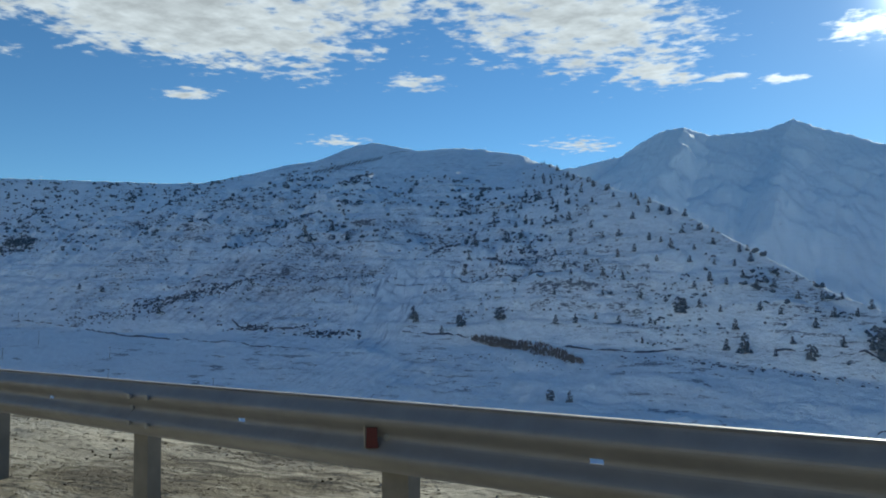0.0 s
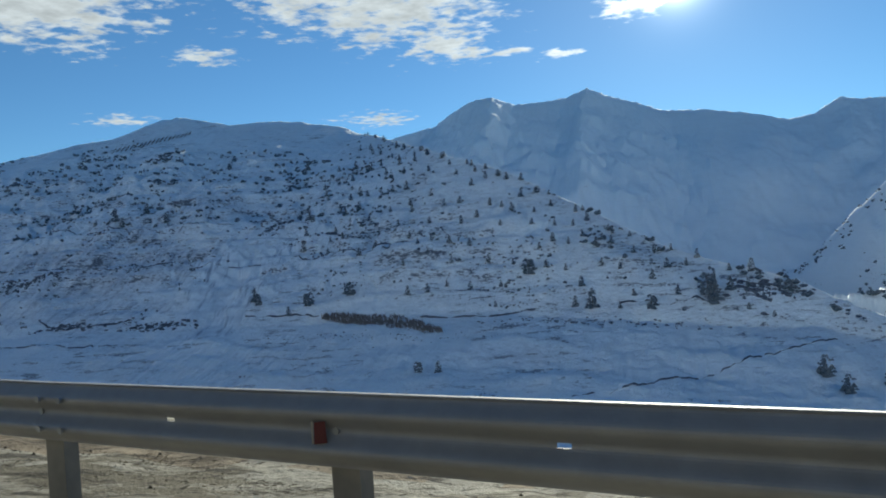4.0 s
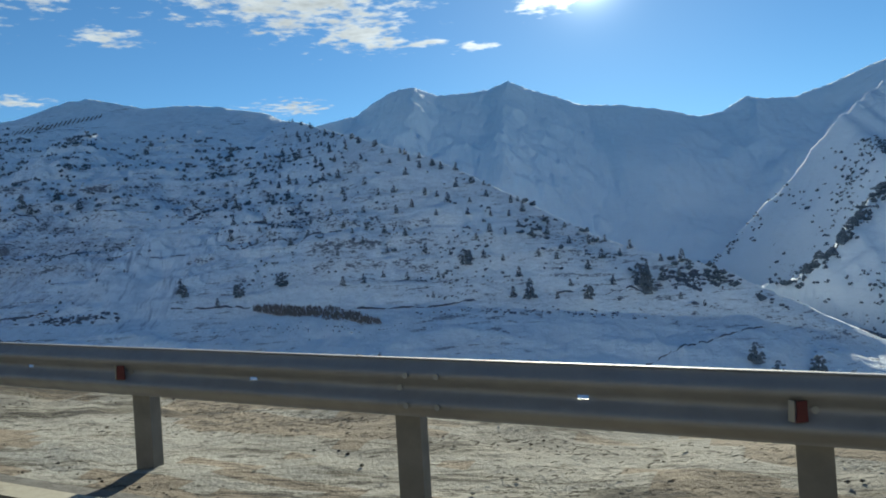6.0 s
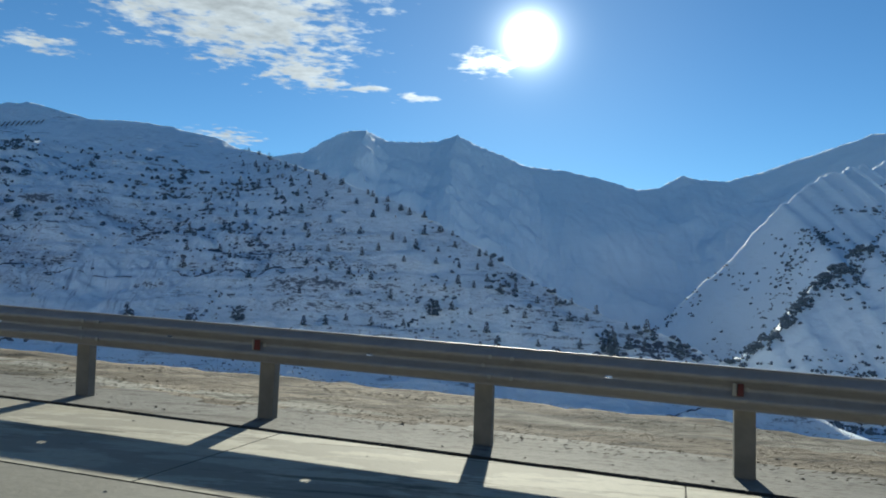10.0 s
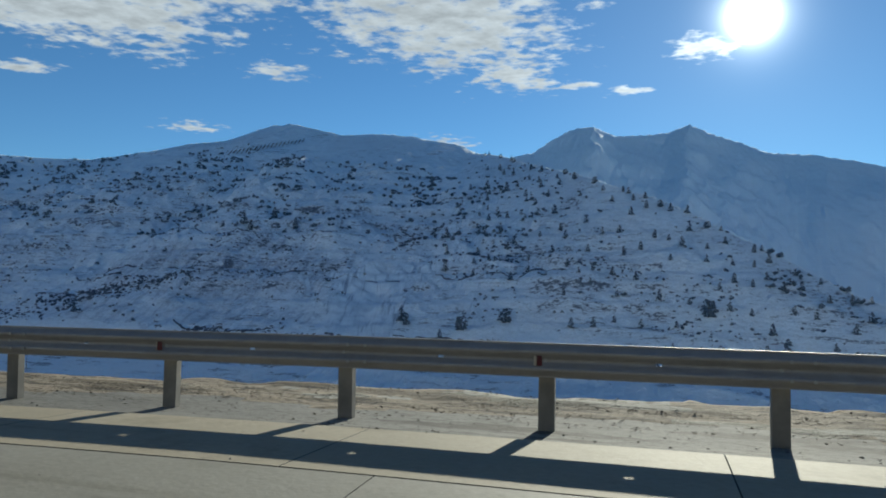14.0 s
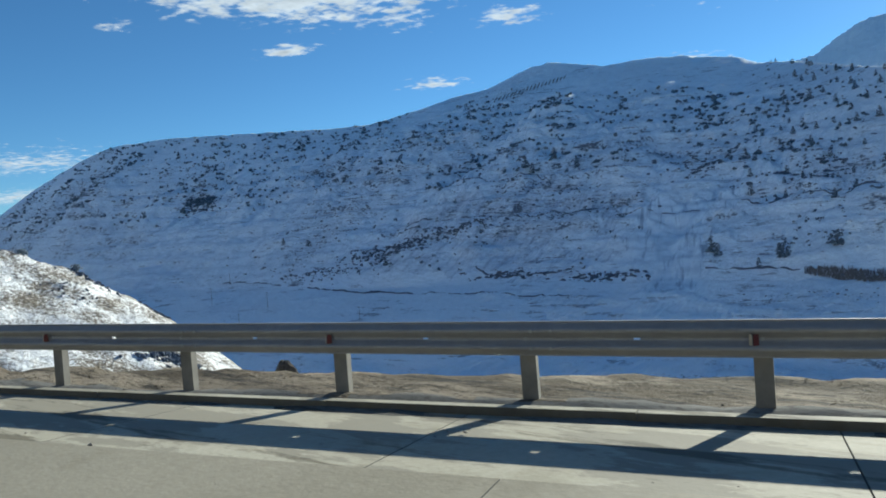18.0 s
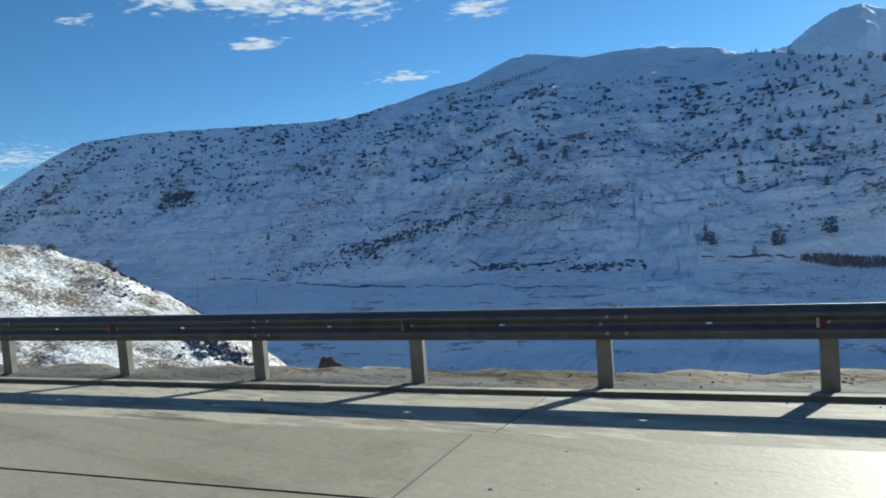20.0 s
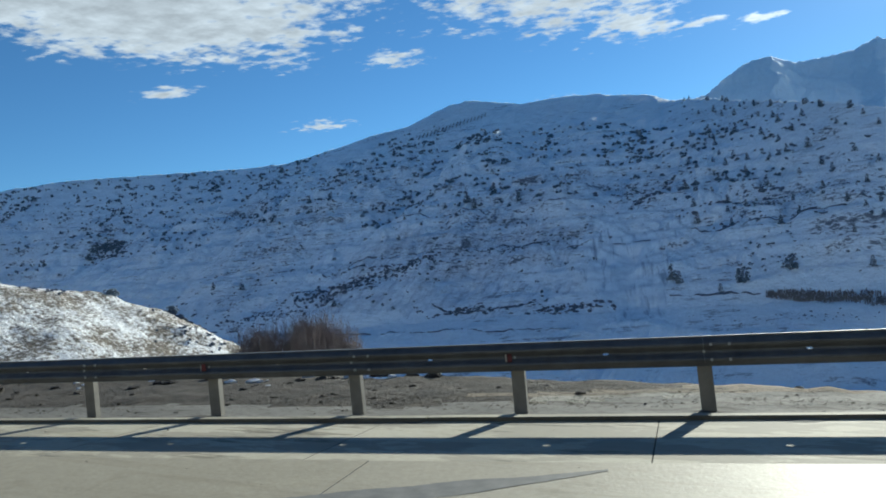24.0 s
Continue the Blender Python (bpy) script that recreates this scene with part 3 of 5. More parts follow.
def ground_height(x, y):
    h, q = valley(x, y)
    rough = 9.0 * fractal(x / 120, y / 120, 5, 6, 0.5)
    away = np.clip((q - 60) / 200, 0, 1)
    h = h + away * 0.25 * rough
    for name, seed in (("near", 11), ("far", 23), ("east", 37), ("streaks", 51)):
        yc, zc = through_points(CRESTS[name], x)
        if name in ("east", "streaks"):
            zc = zc + 7.0 * fractal(x / 30, y * 0, seed + 61, 4, 0.6)
        if name == "near":
            yf, zf = through_points(FEET["near"], x)
        else:
            zf = np.full_like(zc, -90.0)
            yf = yc - (zc - zf) / {"far": 0.60, "east": 0.62, "streaks": 0.6}[name]
        if name == "far":
            # the spurs below the summits wander instead of falling straight
            yc, zc = through_points(CRESTS[name], x + 45 * fractal(x / 150, y / 150, 29, 4, 0.55) * np.clip((yc - y) / 350, 0, 1))
            yf = yc - (zc - zf) / 0.60
        s = (y - yf) / np.maximum(yc - yf, 30)
        inside = np.clip(s, 0, 1)
        front = zf + (zc - zf) * (inside + 0.06 * np.where(inside < 0.5, np.sin(np.pi * inside) ** 2, 2 * (1 - inside))) + np.minimum(s, 0) * 160
        back = zc - 0.55 * (y - yc)
        face = np.where(s <= 1, front, back)
        # gullies and buttresses run down the face, and fade at crest and foot
        amount = np.sin(np.pi * np.clip(s, 0, 1)) ** 0.6 * np.clip(zc - zf, 0, 200) / 200 * (1 - 0.75 * np.clip((s - 0.55) / 0.3, 0, 1))
        size = {"near": 1.0, "far": 2.2, "east": 1.5, "streaks": 1.6}[name]
        gully = (20 if name == "near" else 15) * size * fractal(x / (115 * size), y / (330 * size), seed, 3, 0.5) + (8.0 if name == "near" else 3.2) * size * fractal(x / (34 * size), y / (48 * size), seed + 7, 5, 0.55)
        gully = gully * (1 - 0.85 * np.exp(-((x + 652) / 70) ** 2 - ((y - 1115) / 70) ** 2)) if name == "near" else gully + 1.2 * fractal(x / 11, y / 11, seed + 77, 3)
        face = face + amount * gully + 1.2 * size * fractal(x / 13, y / 13, seed + 3, 3) * np.clip(s * 4, 0, 1)
        if name == "near":
            # a buttress that runs from the foot to the crest, with a hollow beside it
            spur = np.interp(y, [742, 930, 1082, 1298], BUTTRESS_X) + 9 * fractal(y / 60, x * 0, 313, 3)
            swell = np.clip(s * 5, 0, 1) * np.clip((1 - s) * 3, 0, 1)
            face = face + swell * (11 * np.exp(-((x - spur) / 40) ** 2) - 9 * np.exp(-((x - spur + 80) / 45) ** 2))
            # erosion fins low on the face, and the grooves of a snow slide that narrows downhill
            fins = np.exp(-((x + 800) / 230) ** 2) * np.clip(s * 8, 0, 1) * np.clip((0.5 - s) * 5, 0, 1)
            face = face + 1.7 * fins * fractal((x - 0.12 * y) / 8.0, y / 75, 331, 3, 0.55)
            slide_v, slide_a = slide_axes(x, y)
            groove = np.exp(-(slide_a / (1.15 - 0.4 * np.clip(slide_v, 0, 1))) ** 4) * np.clip(slide_v * 6, 0, 1) * np.clip((1.08 - slide_v) * 8, 0, 1)
            face = face + groove * (1.2 * fractal(slide_a * 4.5, slide_v * 1.6, 341, 3, 0.6) - 5.0 * np.clip(1 - slide_a ** 4, 0, 1))
            # ledges of harder rock
            step = face + 5 * fractal(x / 90, y / 90, 77, 3)
            face = face + 2.2 * amount * (np.sin(step / 4.3) + 0.5 * np.sin(step / 1.9))
        h = np.maximum(h, face)
    # an unseen sunny hillside behind the road, added to bounce light onto rail and mountain
    edge_z = np.interp(x, RX[::-1], RZ[::-1])
    up = np.clip(-q - 20, 0, 700)
    h = np.where(up > 0, edge_z - 2.2 + 0.46 * up + 0.03 * up * fractal(x / 45, y / 45, 401, 4, 0.55), h)
    near = knoll(x, y)
    return np.where((x < -380) & (y < 320), np.maximum(h, near), h)


def steps(*runs):
    out = []
    for a, b, d in runs:
        out.append(np.arange(a, b, d))
    return np.concatenate(out + [[runs[-1][1]]])


gx = steps((-3600, -2300, 40), (-2300, -1650, 7), (-1650, -1150, 3.6), (-1150, -520, 2.5), (-520, -400, 0.9), (-400, 160, 3.2), (160, 900, 6), (900, 3400, 50))
gy = steps((-900, -140, 30), (-140, 10, 8), (10, 60, 3), (60, 190, 1.3), (190, 600, 9), (600, 900, 2.5), (900, 1260, 3.4), (1260, 1480, 5.5), (1480, 1720, 4), (1720, 2960, 12), (2960, 4600, 80))
mx, my = np.meshgrid(gx, gy)
mz = ground_height(mx, my)
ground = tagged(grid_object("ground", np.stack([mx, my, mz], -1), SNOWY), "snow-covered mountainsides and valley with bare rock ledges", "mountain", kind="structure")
ground.data.materials.append(KNOLL)
centre = np.stack([(mx[:-1, :-1] + mx[1:, 1:]) / 2, (my[:-1, :-1] + my[1:, 1:]) / 2], -1).reshape(-1, 2)
ground.data.materials.append(SLIDE)
ground.data.materials.append(HAZY_SNOWY)
which = ((centre[:, 0] < -385) & (centre[:, 1] < 300)).astype(np.int32)
# a snow slide: a funnel that narrows towards the mountain's foot
slide_down, slide_across = slide_axes(centre[:, 0], centre[:, 1])
ragged = 0.42 * fractal(slide_across * 6, slide_down * 4.0, 141, 4, 0.6) + 0.25 * fractal(slide_across * 1.8, slide_down * 2.2, 151, 3, 0.6)
which[(centre[:, 1] > 1545) | (centre[:, 0] > 140) & (centre[:, 1] > 800)] = 3
which[(np.abs(slide_across) + ragged < 1) & (slide_down > 0) & (slide_down < 1.05)] = 2
ground.data.materials.append(DIRT)
ground.data.materials.append(SLABBY)
cx, cy = centre[:, 0], centre[:, 1]
slabs = ((cx + 765) / 175) ** 4 + ((cy - 785 - 0.12 * (cx + 765)) / 92) ** 4 + 1.1 * fractal(cx / 55, cy / 28, 161, 4, 0.6) < 0.9
which[slabs & (which == 0) & (cy > 690)] = 5
# bare earth close by and snowy grass beyond set the added hillside's bounce
road_y = np.interp(centre[:, 0], RX[::-1], RY[::-1])
which[(centre[:, 1] < road_y + 1) & (centre[:, 0] > -385)] = 4
which[centre[:, 1] < road_y - 95] = 1
ground.data.polygons.foreach_set("material_index", which)


# ---- road and shoulder ----
def strip(us, offs, lift=0.0):
    u, o = np.meshgrid(us, offs, indexing="ij")
    x, y, z, _ = on_line(u, o)
    return np.stack([x, y, z + lift], -1)


us = np.arange(-30, 400, 0.22)
offs = np.concatenate([np.arange(-0.84, 2.4, 0.14), np.arange(2.4, 9.0, 0.5)])
pts = strip(us, offs)
u2, o2 = np.meshgrid(us, offs, indexing="ij")


def verge_width(u):
    return np.interp(u, [-30, 60, 170, 215, 245, 282, 316, 340, 400], [3.0, 2.2, 2.5, 1.6, 1.0, 0.5, 0.8, 7.5, 9.0])


def verge_lift(u, o):
    """Height of the shoulder over the rail's line: level round the posts, cut off at the kerb, falling off at the bank."""
    z = -0.035 + 0.02 * np.clip(o, 0, 1) - np.where(o < -0.6, 0.03, 0.0) + np.interp(u, [226, 227, 255, 285], [0.0, 0.075, 0.06, 0.02]) * (o > -0.26)
    return z - np.interp(u, [112, 120], [0.3, 0.0]) * (o < -0.7) - 0.72 * np.clip(o - verge_width(u) - 0.10 * fractal(u / 1.1, o * 0, 31, 4, 0.6), 0, None)


lumps = (0.014 + 0.010 * np.clip(o2 - 0.5, 0, 1)) * fractal(u2 / 0.6, o2 / 0.4, 3, 4, 0.66) + 0.010 * fractal(u2 / 4.0, o2 / 1.6, 12, 2)
lumps = lumps * (1 + 0.9 * ((u2 > 204) & (u2 < 318)) + 0.7 * (u2 < 114))
lumps = lumps * np.where((u2 > 114) & (u2 < 230), np.clip(o2 / 0.8, 0.12, 1), 1)
pts[..., 2] += lumps * np.clip((o2 + 0.75) / 0.5, 0.25, 1) + verge_lift(u2, o2)
verge = tagged(grid_object("verge", pts, DIRT), "sandy gravel shoulder beyond the road edge", "road shoulder", kind="structure")
verge.data.materials.append(DUSTY)
verge.data.materials.append(SOIL)
trodden = np.interp(u2, [-30, 112, 120, 200, 212, 240, 268, 282, 400], [-0.5, -0.5, 0.45, 0.5, -0.05, -0.1, 0.1, 0.5, 0.4]) + 0.18 * fractal(u2 / 1.6, o2 / 0.6, 71, 4, 0.6)
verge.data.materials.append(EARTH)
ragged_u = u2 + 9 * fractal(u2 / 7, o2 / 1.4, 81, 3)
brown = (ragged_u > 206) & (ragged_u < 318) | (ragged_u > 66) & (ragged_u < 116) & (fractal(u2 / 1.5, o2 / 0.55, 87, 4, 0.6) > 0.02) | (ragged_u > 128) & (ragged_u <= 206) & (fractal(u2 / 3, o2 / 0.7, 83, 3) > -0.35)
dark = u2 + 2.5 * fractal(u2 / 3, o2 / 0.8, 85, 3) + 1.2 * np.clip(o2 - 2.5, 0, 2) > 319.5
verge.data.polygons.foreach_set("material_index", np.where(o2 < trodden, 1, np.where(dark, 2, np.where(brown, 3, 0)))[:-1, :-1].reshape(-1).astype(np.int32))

bed_pts = strip(np.arange(-60, 440, 2.0), np.array([-12.5, -9.0, -4.0, -2.0, -0.85]), -0.14)
bed_pts[..., 2] += np.interp(np.arange(-60, 440, 2.0), [104, 126], [-0.26, 0.0])[:, None]
bed = grid_object("road", bed_pts, JOINT)
tagged(bed, "pale concrete mountain road with dark joints", "road", kind="structure")


def road_drop(u):
    """Along the first stretch the road lies a kerb's height below the shoulder."""
    return float(np.interp(u, [104, 126], [-0.26, 0.0]))


def slab(u0, u1, o0, o1, gap=0.0045, thick=0.12, lift=0.0, drop=True):
    """One concrete slab, with a chamfered upper edge, that follows the road's bend."""
    verts = []
    n = 4
    for du, do, dz in ((0, 0, -thick), (0, 0, -0.002), (0.002, 0.002, 0.0)):
        for k in range(n + 1):
            u = u0 + gap + du + (u1 - u0 - 2 * gap - 2 * du) * k / n
            for o in (o0 + gap + do, o1 - gap - do):
                x, y, z, _ = on_line(u, o)
                verts.append((float(x), float(y), float(z) + dz + lift + (road_drop(u) if drop else 0.0)))
    faces = []
    ring = [2 * k for k in range(n + 1)] + [2 * k + 1 for k in range(n, -1, -1)]
    m = 2 * (n + 1)
    for level in (0, 1):
        for a, b in zip(ring, ring[1:] + ring[:1]):
            faces.append((level * m + a, level * m + b, (level + 1) * m + b, (level + 1) * m + a))
    for k in range(n):
        faces.append((2 * m + 2 * k, 2 * m + 2 * k + 2, 2 * m + 2 * k + 3, 2 * m + 2 * k + 1))
    return verts, faces


def lay(row_from, row_to, step, o0, o1, name, material, lift=0.0):
    u = row_from
    while u < row_to - 0.3:
        ob = mesh_object(name, *slab(u, min(u + step, row_to), o0, o1, lift=lift), material)
        ob.data.materials.append(JOINT)
        for poly in list(ob.data.polygons)[:-4]:
            poly.material_index = 1
        ob.parent = bed
        u += step


# ---- guard rail ----
RAIL_TOP = 0.78


def rail_profile():
    """The double wave of the rail seen from its end: y and z, from the top edge to the bottom edge."""
    out = []
    for k in range(33):
        z = 0.312 * (1 - k / 32)
        d = abs((z % 0.156) - 0.078) / 0.078
        out.append((-0.055 * (0.5 + 0.5 * math.cos(math.pi * d)), z))
    return out


def beam_mesh(length):
    """A corrugated rail, a closed shell with a rolled top edge and a slotted hole half-way between its posts."""
    front = rail_profile()
    n = len(front)
    back = [(y + 0.005, z) for y, z in front]
    front[0], back[0] = (-0.011, 0.3135), (0.018, 0.3135)
    holes = (-length / 4, length / 4)
    xs = sorted({-length / 2, length / 2, 0.0, *(h + d for h in holes for d in (-0.028, 0.028))})
    bm = bmesh.new()
    f = [[bm.verts.new((x, y, z)) for y, z in front] for x in xs]
    b = [[bm.verts.new((x, y, z)) for y, z in back] for x in xs]
    crown = [bm.verts.new((x, -0.007, 0.3165)) for x in xs]
    ridge = [bm.verts.new((x, 0.012, 0.3172)) for x in xs]
    for i in range(len(xs) - 1):
        open_here = any(abs((xs[i] + xs[i + 1]) / 2 - h) < 0.02 for h in holes)
        for k in range(n - 1):
            if open_here and k in (15, 16):
                continue
            bm.faces.new((f[i][k], f[i][k + 1], f[i + 1][k + 1], f[i + 1][k]))
            bm.faces.new((b[i][k], b[i + 1][k], b[i + 1][k + 1], b[i][k + 1]))
        bm.faces.new((f[i][0], f[i + 1][0], crown[i + 1], crown[i]))
        bm.faces.new((crown[i], crown[i + 1], ridge[i + 1], ridge[i]))
        bm.faces.new((ridge[i], ridge[i + 1], b[i + 1][0], b[i][0]))
        bm.faces.new((f[i][-1], b[i][-1], b[i + 1][-1], f[i + 1][-1]))
        if open_here:
            for k in (15, 17):
                bm.faces.new((f[i][k], f[i + 1][k], b[i + 1][k], b[i][k]))
            for e in (i, i + 1):
                for k in (15, 16):
                    bm.faces.new((f[e][k], f[e][k + 1], b[e][k + 1], b[e][k]))
    for e in (0, -1):
        for k in range(n - 1):
            bm.faces.new((f[e][k], f[e][k + 1], b[e][k + 1], b[e][k]))
    # top lip takes the paler slot, a highlight put into the colour
    for face in bm.faces:
        face.material_index = 1 if face.calc_center_median().z > 0.3145 else 0
    return bm


def guard_rail(first, last):
    rail = tagged(new("guard_rail"), "galvanised steel guard rail on posts with red reflectors", "guard rail")
    rail.matrix_world = line_pose(first)
    # a first set of pieces, then copies that share their meshes
    bm = bmesh.new()
    outline = [(-0.075, -0.045), (-0.075, 0.045), (-0.045, 0.045), (-0.045, 0.040), (-0.070, 0.040), (-0.070, -0.040), (0.070, -0.040), (0.070, 0.040), (0.045, 0.040), (0.045, 0.045), (0.075, 0.045), (0.075, -0.045)]
    a = [bm.verts.new((x, y, -0.6)) for x, y in outline]
    b = [bm.verts.new((x, y, RAIL_TOP - 0.04)) for x, y in outline]
    for i in range(len(a)):
        bm.faces.new((a[i], a[(i + 1) % len(a)], b[(i + 1) % len(a)], b[i]))
    bm.faces.new(b)
    bmesh.ops.recalc_face_normals(bm, faces=bm.faces)
    post_me = bpy.data.meshes.new("post")
    bm.to_mesh(post_me), bm.free()
    post_me.materials.append(POST)
    bm = beam_mesh(4.0)
    beam_me = bpy.data.meshes.new("beam")
    bm.to_mesh(beam_me), bm.free()
    beam_me.materials.append(ZINC)
    beam_me.materials.append(LIT_LIP)
    dark_beam_me = beam_me.copy()
    dark_beam_me.materials[0] = DARK_ZINC
    bm = box_bm(-0.06, 0.06, -0.040, 0.012, -0.12, 0.12, 0.008)
    block_me = bpy.data.meshes.new("spacer")
    bm.to_mesh(block_me), bm.free()
    block_me.materials.append(STEELPLAIN)
    bm = tube_bm(0.016, -0.008, 0.008, 8)
    bmesh.ops.rotate(bm, verts=bm.verts, matrix=Matrix.Rotation(radians(90), 3, "X"))
    bolt_me = bpy.data.meshes.new("bolt")
    bm.to_mesh(bolt_me), bm.free()
    bolt_me.materials.append(STEELPLAIN)
    # the reflector: a bracket in the rail's trough with a red face for one way and a white one for the other
    plate = prism_bm([(-0.027, -0.045), (0.027, -0.045), (0.023, 0.045), (-0.023, 0.045)], -0.004, 0.004)
    red_me = bpy.data.meshes.new("reflector")
    plate.to_mesh(red_me), plate.free()
    red_me.materials.append(REFLECTOR)
    side = prism_bm([(-0.018, -0.045), (0.018, -0.045), (0.015, 0.045), (-0.015, 0.045)], -0.003, 0.003)
    white_me = bpy.data.meshes.new("white_face")
    side.to_mesh(white_me), side.free()
    white_me.materials.append(SIGNGREY)

    inverse = rail.matrix_world.inverted()
    rng = random.Random(4)

    def put(name, me, m, parent=rail, base=None):
        ob = new(name, me)
        ob.parent = parent
        ob.matrix_local = (inverse if base is None else base.inverted()) @ m
        return ob

    for k in range(first // 2, last // 2 + 1):
        m = line_pose(2.0 * k, 0.0) @ pose(0, 0, 0, rng.uniform(-0.8, 0.8), rng.uniform(-0.8, 0.8), rng.uniform(-2, 2))
        put("post", post_me, m)
        put("spacer", block_me, line_pose(2.0 * k, -0.055, RAIL_TOP - 0.156))
    for k in range(first // 4, last // 4):
        u = 4.0 * k
        ends = [Vector([float(v) for v in on_line(w, -0.10)[:3]]) for w in (u - 2.0, u + 2.0)]
        d = (ends[0] - ends[1]).normalized()
        y = Vector((-d.y, d.x, 0)).normalized()
        basis = Matrix((d, y, d.cross(y))).transposed().to_4x4()
        m = Matrix.Translation((ends[0] + ends[1]) / 2 + Vector((0, 0, RAIL_TOP - 0.312))) @ basis
        # beams from 262 m on take the darker steel
        beam = put("beam", beam_me if u < 262 else dark_beam_me, m)
        if u >= 262:
            beam["label"] = "darker steel beam"
        for x, z in ((-1.93, 0.235), (-1.93, 0.075), (-1.75, 0.235), (-1.75, 0.075), (-2.0, 0.156), (0.0, 0.156)):
            put("bolt", bolt_me, m @ pose(x, -0.070 if z != 0.156 else -0.004, z), beam, m)
        r = put("reflector", red_me, m @ pose(-0.05, -0.05, 0.156, 0, 0, rng.uniform(28, 42)), beam, m)
        put("white_face", white_me, m @ pose(-0.09, -0.052, 0.156, 0, 0, -52 + rng.uniform(-6, 6)), beam, m)
    return rail


guard_rail(-12, 352)


# ---- kerb ----
def kerb_run(u0, u1, o0, o1, lift, stone=SANDY_CONCRETE):
    kerb = tagged(new("kerb"), "low dusty concrete kerb with lit top and shaded sides painted in, in front of the rail posts", "kerb", kind="structure")
    u = u0
    rng = random.Random(9)
    while u < u1:
        verts, faces = slab(u, min(u + 3.0, u1 + 1), o0 + rng.uniform(-0.012, 0.012), o1, gap=0.004, thick=0.34, lift=lift + rng.uniform(-0.006, 0.006), drop=False)
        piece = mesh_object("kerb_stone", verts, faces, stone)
        # pale concrete on top paints the sunlight, the sides keep the shaded tone
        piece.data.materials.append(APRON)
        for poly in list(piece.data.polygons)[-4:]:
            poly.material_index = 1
        piece.parent = kerb
        u += 3.0


kerb_run(227, 261, -0.40, -0.25, 0.05, SHADED_DIRTY_CONCRETE)
kerb_run(261, 400, -0.40, -0.25, 0.02, SHADED_DIRTY_CONCRETE)
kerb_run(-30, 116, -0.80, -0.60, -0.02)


# ---- signs ----
def sign_pole(thing, height, radius=0.072, sleeve=True):
    part("pole", box_bm(-radius, radius, -radius, radius, -0.4, height, 0.012), SIGNGREY, thing, "pale painted square pole")
    part("cap", box_bm(-radius - 0.003, radius + 0.003, -radius - 0.003, radius + 0.003, height + 0.001, height + 0.016, 0.004), SLEEVE, thing, "dark plastic pole cap")
    if sleeve:
        ribs = bmesh.new()
        rings = []
        n, levels = 24, 36
        for k in range(levels + 1):
            r = 0.115 + (0.008 if k % 2 else 0.0)
            rings.append([ribs.verts.new((r * math.cos(2 * math.pi * i / n), r * math.sin(2 * math.pi * i / n), -0.1 + 0.58 * k / levels)) for i in range(n)])
        for a, b in zip(rings, rings[1:]):
            for i in range(n):
                ribs.faces.new((a[i], a[(i + 1) % n], b[(i + 1) % n], b[i]))
        ribs.faces.new(rings[-1])
        part("sleeve", ribs, SLEEVE, thing, "black ribbed plastic sleeve")


def triangle_outline(side, corner, z0=0.0):
    """A triangle with rounded corners, its foot at z0."""
    h = side * math.sqrt(3) / 2
    pts = []
    for cx, cz, a0 in ((side / 2 - corner * 1.73, z0 + corner, -90), (0, z0 + h - 2 * corner, 30), (-side / 2 + corner * 1.73, z0 + corner, 150)):
        for k in range(7):
            a = radians(a0 + 120 * k / 6)
            pts.append((cx + corner * math.cos(a), cz + corner * math.sin(a)))
    return pts


def ribbon_bm(line, width, y0, y1):
    """A bent stripe along a line in x and z."""
    left, right = [], []
    for i, (x, z) in enumerate(line):
        a, b = Vector(line[max(0, i - 1)]), Vector(line[min(len(line) - 1, i + 1)])
        d = (b - a).normalized()
        left.append((x - d.y * width / 2, z + d.x * width / 2))
        right.append((x + d.y * width / 2, z - d.x * width / 2))
    bm = bmesh.new()
    rows = [[bm.verts.new((x, y, z)) for x, z in side] for side in (left, right) for y in (y0, y1)]
    l0, l1, r0, r1 = rows
    for i in range(len(line) - 1):
        for a, b in ((l0, r0), (r0, r1), (r1, l1), (l1, l0)):
            bm.faces.new((a[i], b[i], b[i + 1], a[i + 1]))
    bm.faces.new((l0[0], l1[0], r1[0], r0[0]))
    bm.faces.new((l0[-1], r0[-1], r1[-1], l1[-1]))
    bmesh.ops.recalc_face_normals(bm, faces=bm.faces)
    return bm


def text_part(words, size, m, material, parent, label):
    curve = bpy.data.curves.new("lettering", "FONT")
    curve.body, curve.size, curve.align_x, curve.align_y, curve.extrude, curve.offset = words, size, "CENTER", "CENTER", 0.001, size * 0.012
    tmp = new("lettering", curve)
    deps = bpy.context.evaluated_depsgraph_get()
    me = bpy.data.meshes.new_from_object(tmp.evaluated_get(deps))
    bpy.data.objects.remove(tmp)
    me.materials.clear()
    me.materials.append(material)
    ob = new("lettering", me)
    ob.parent = parent
    ob.matrix_local = m
    ob["label"] = label
    return ob


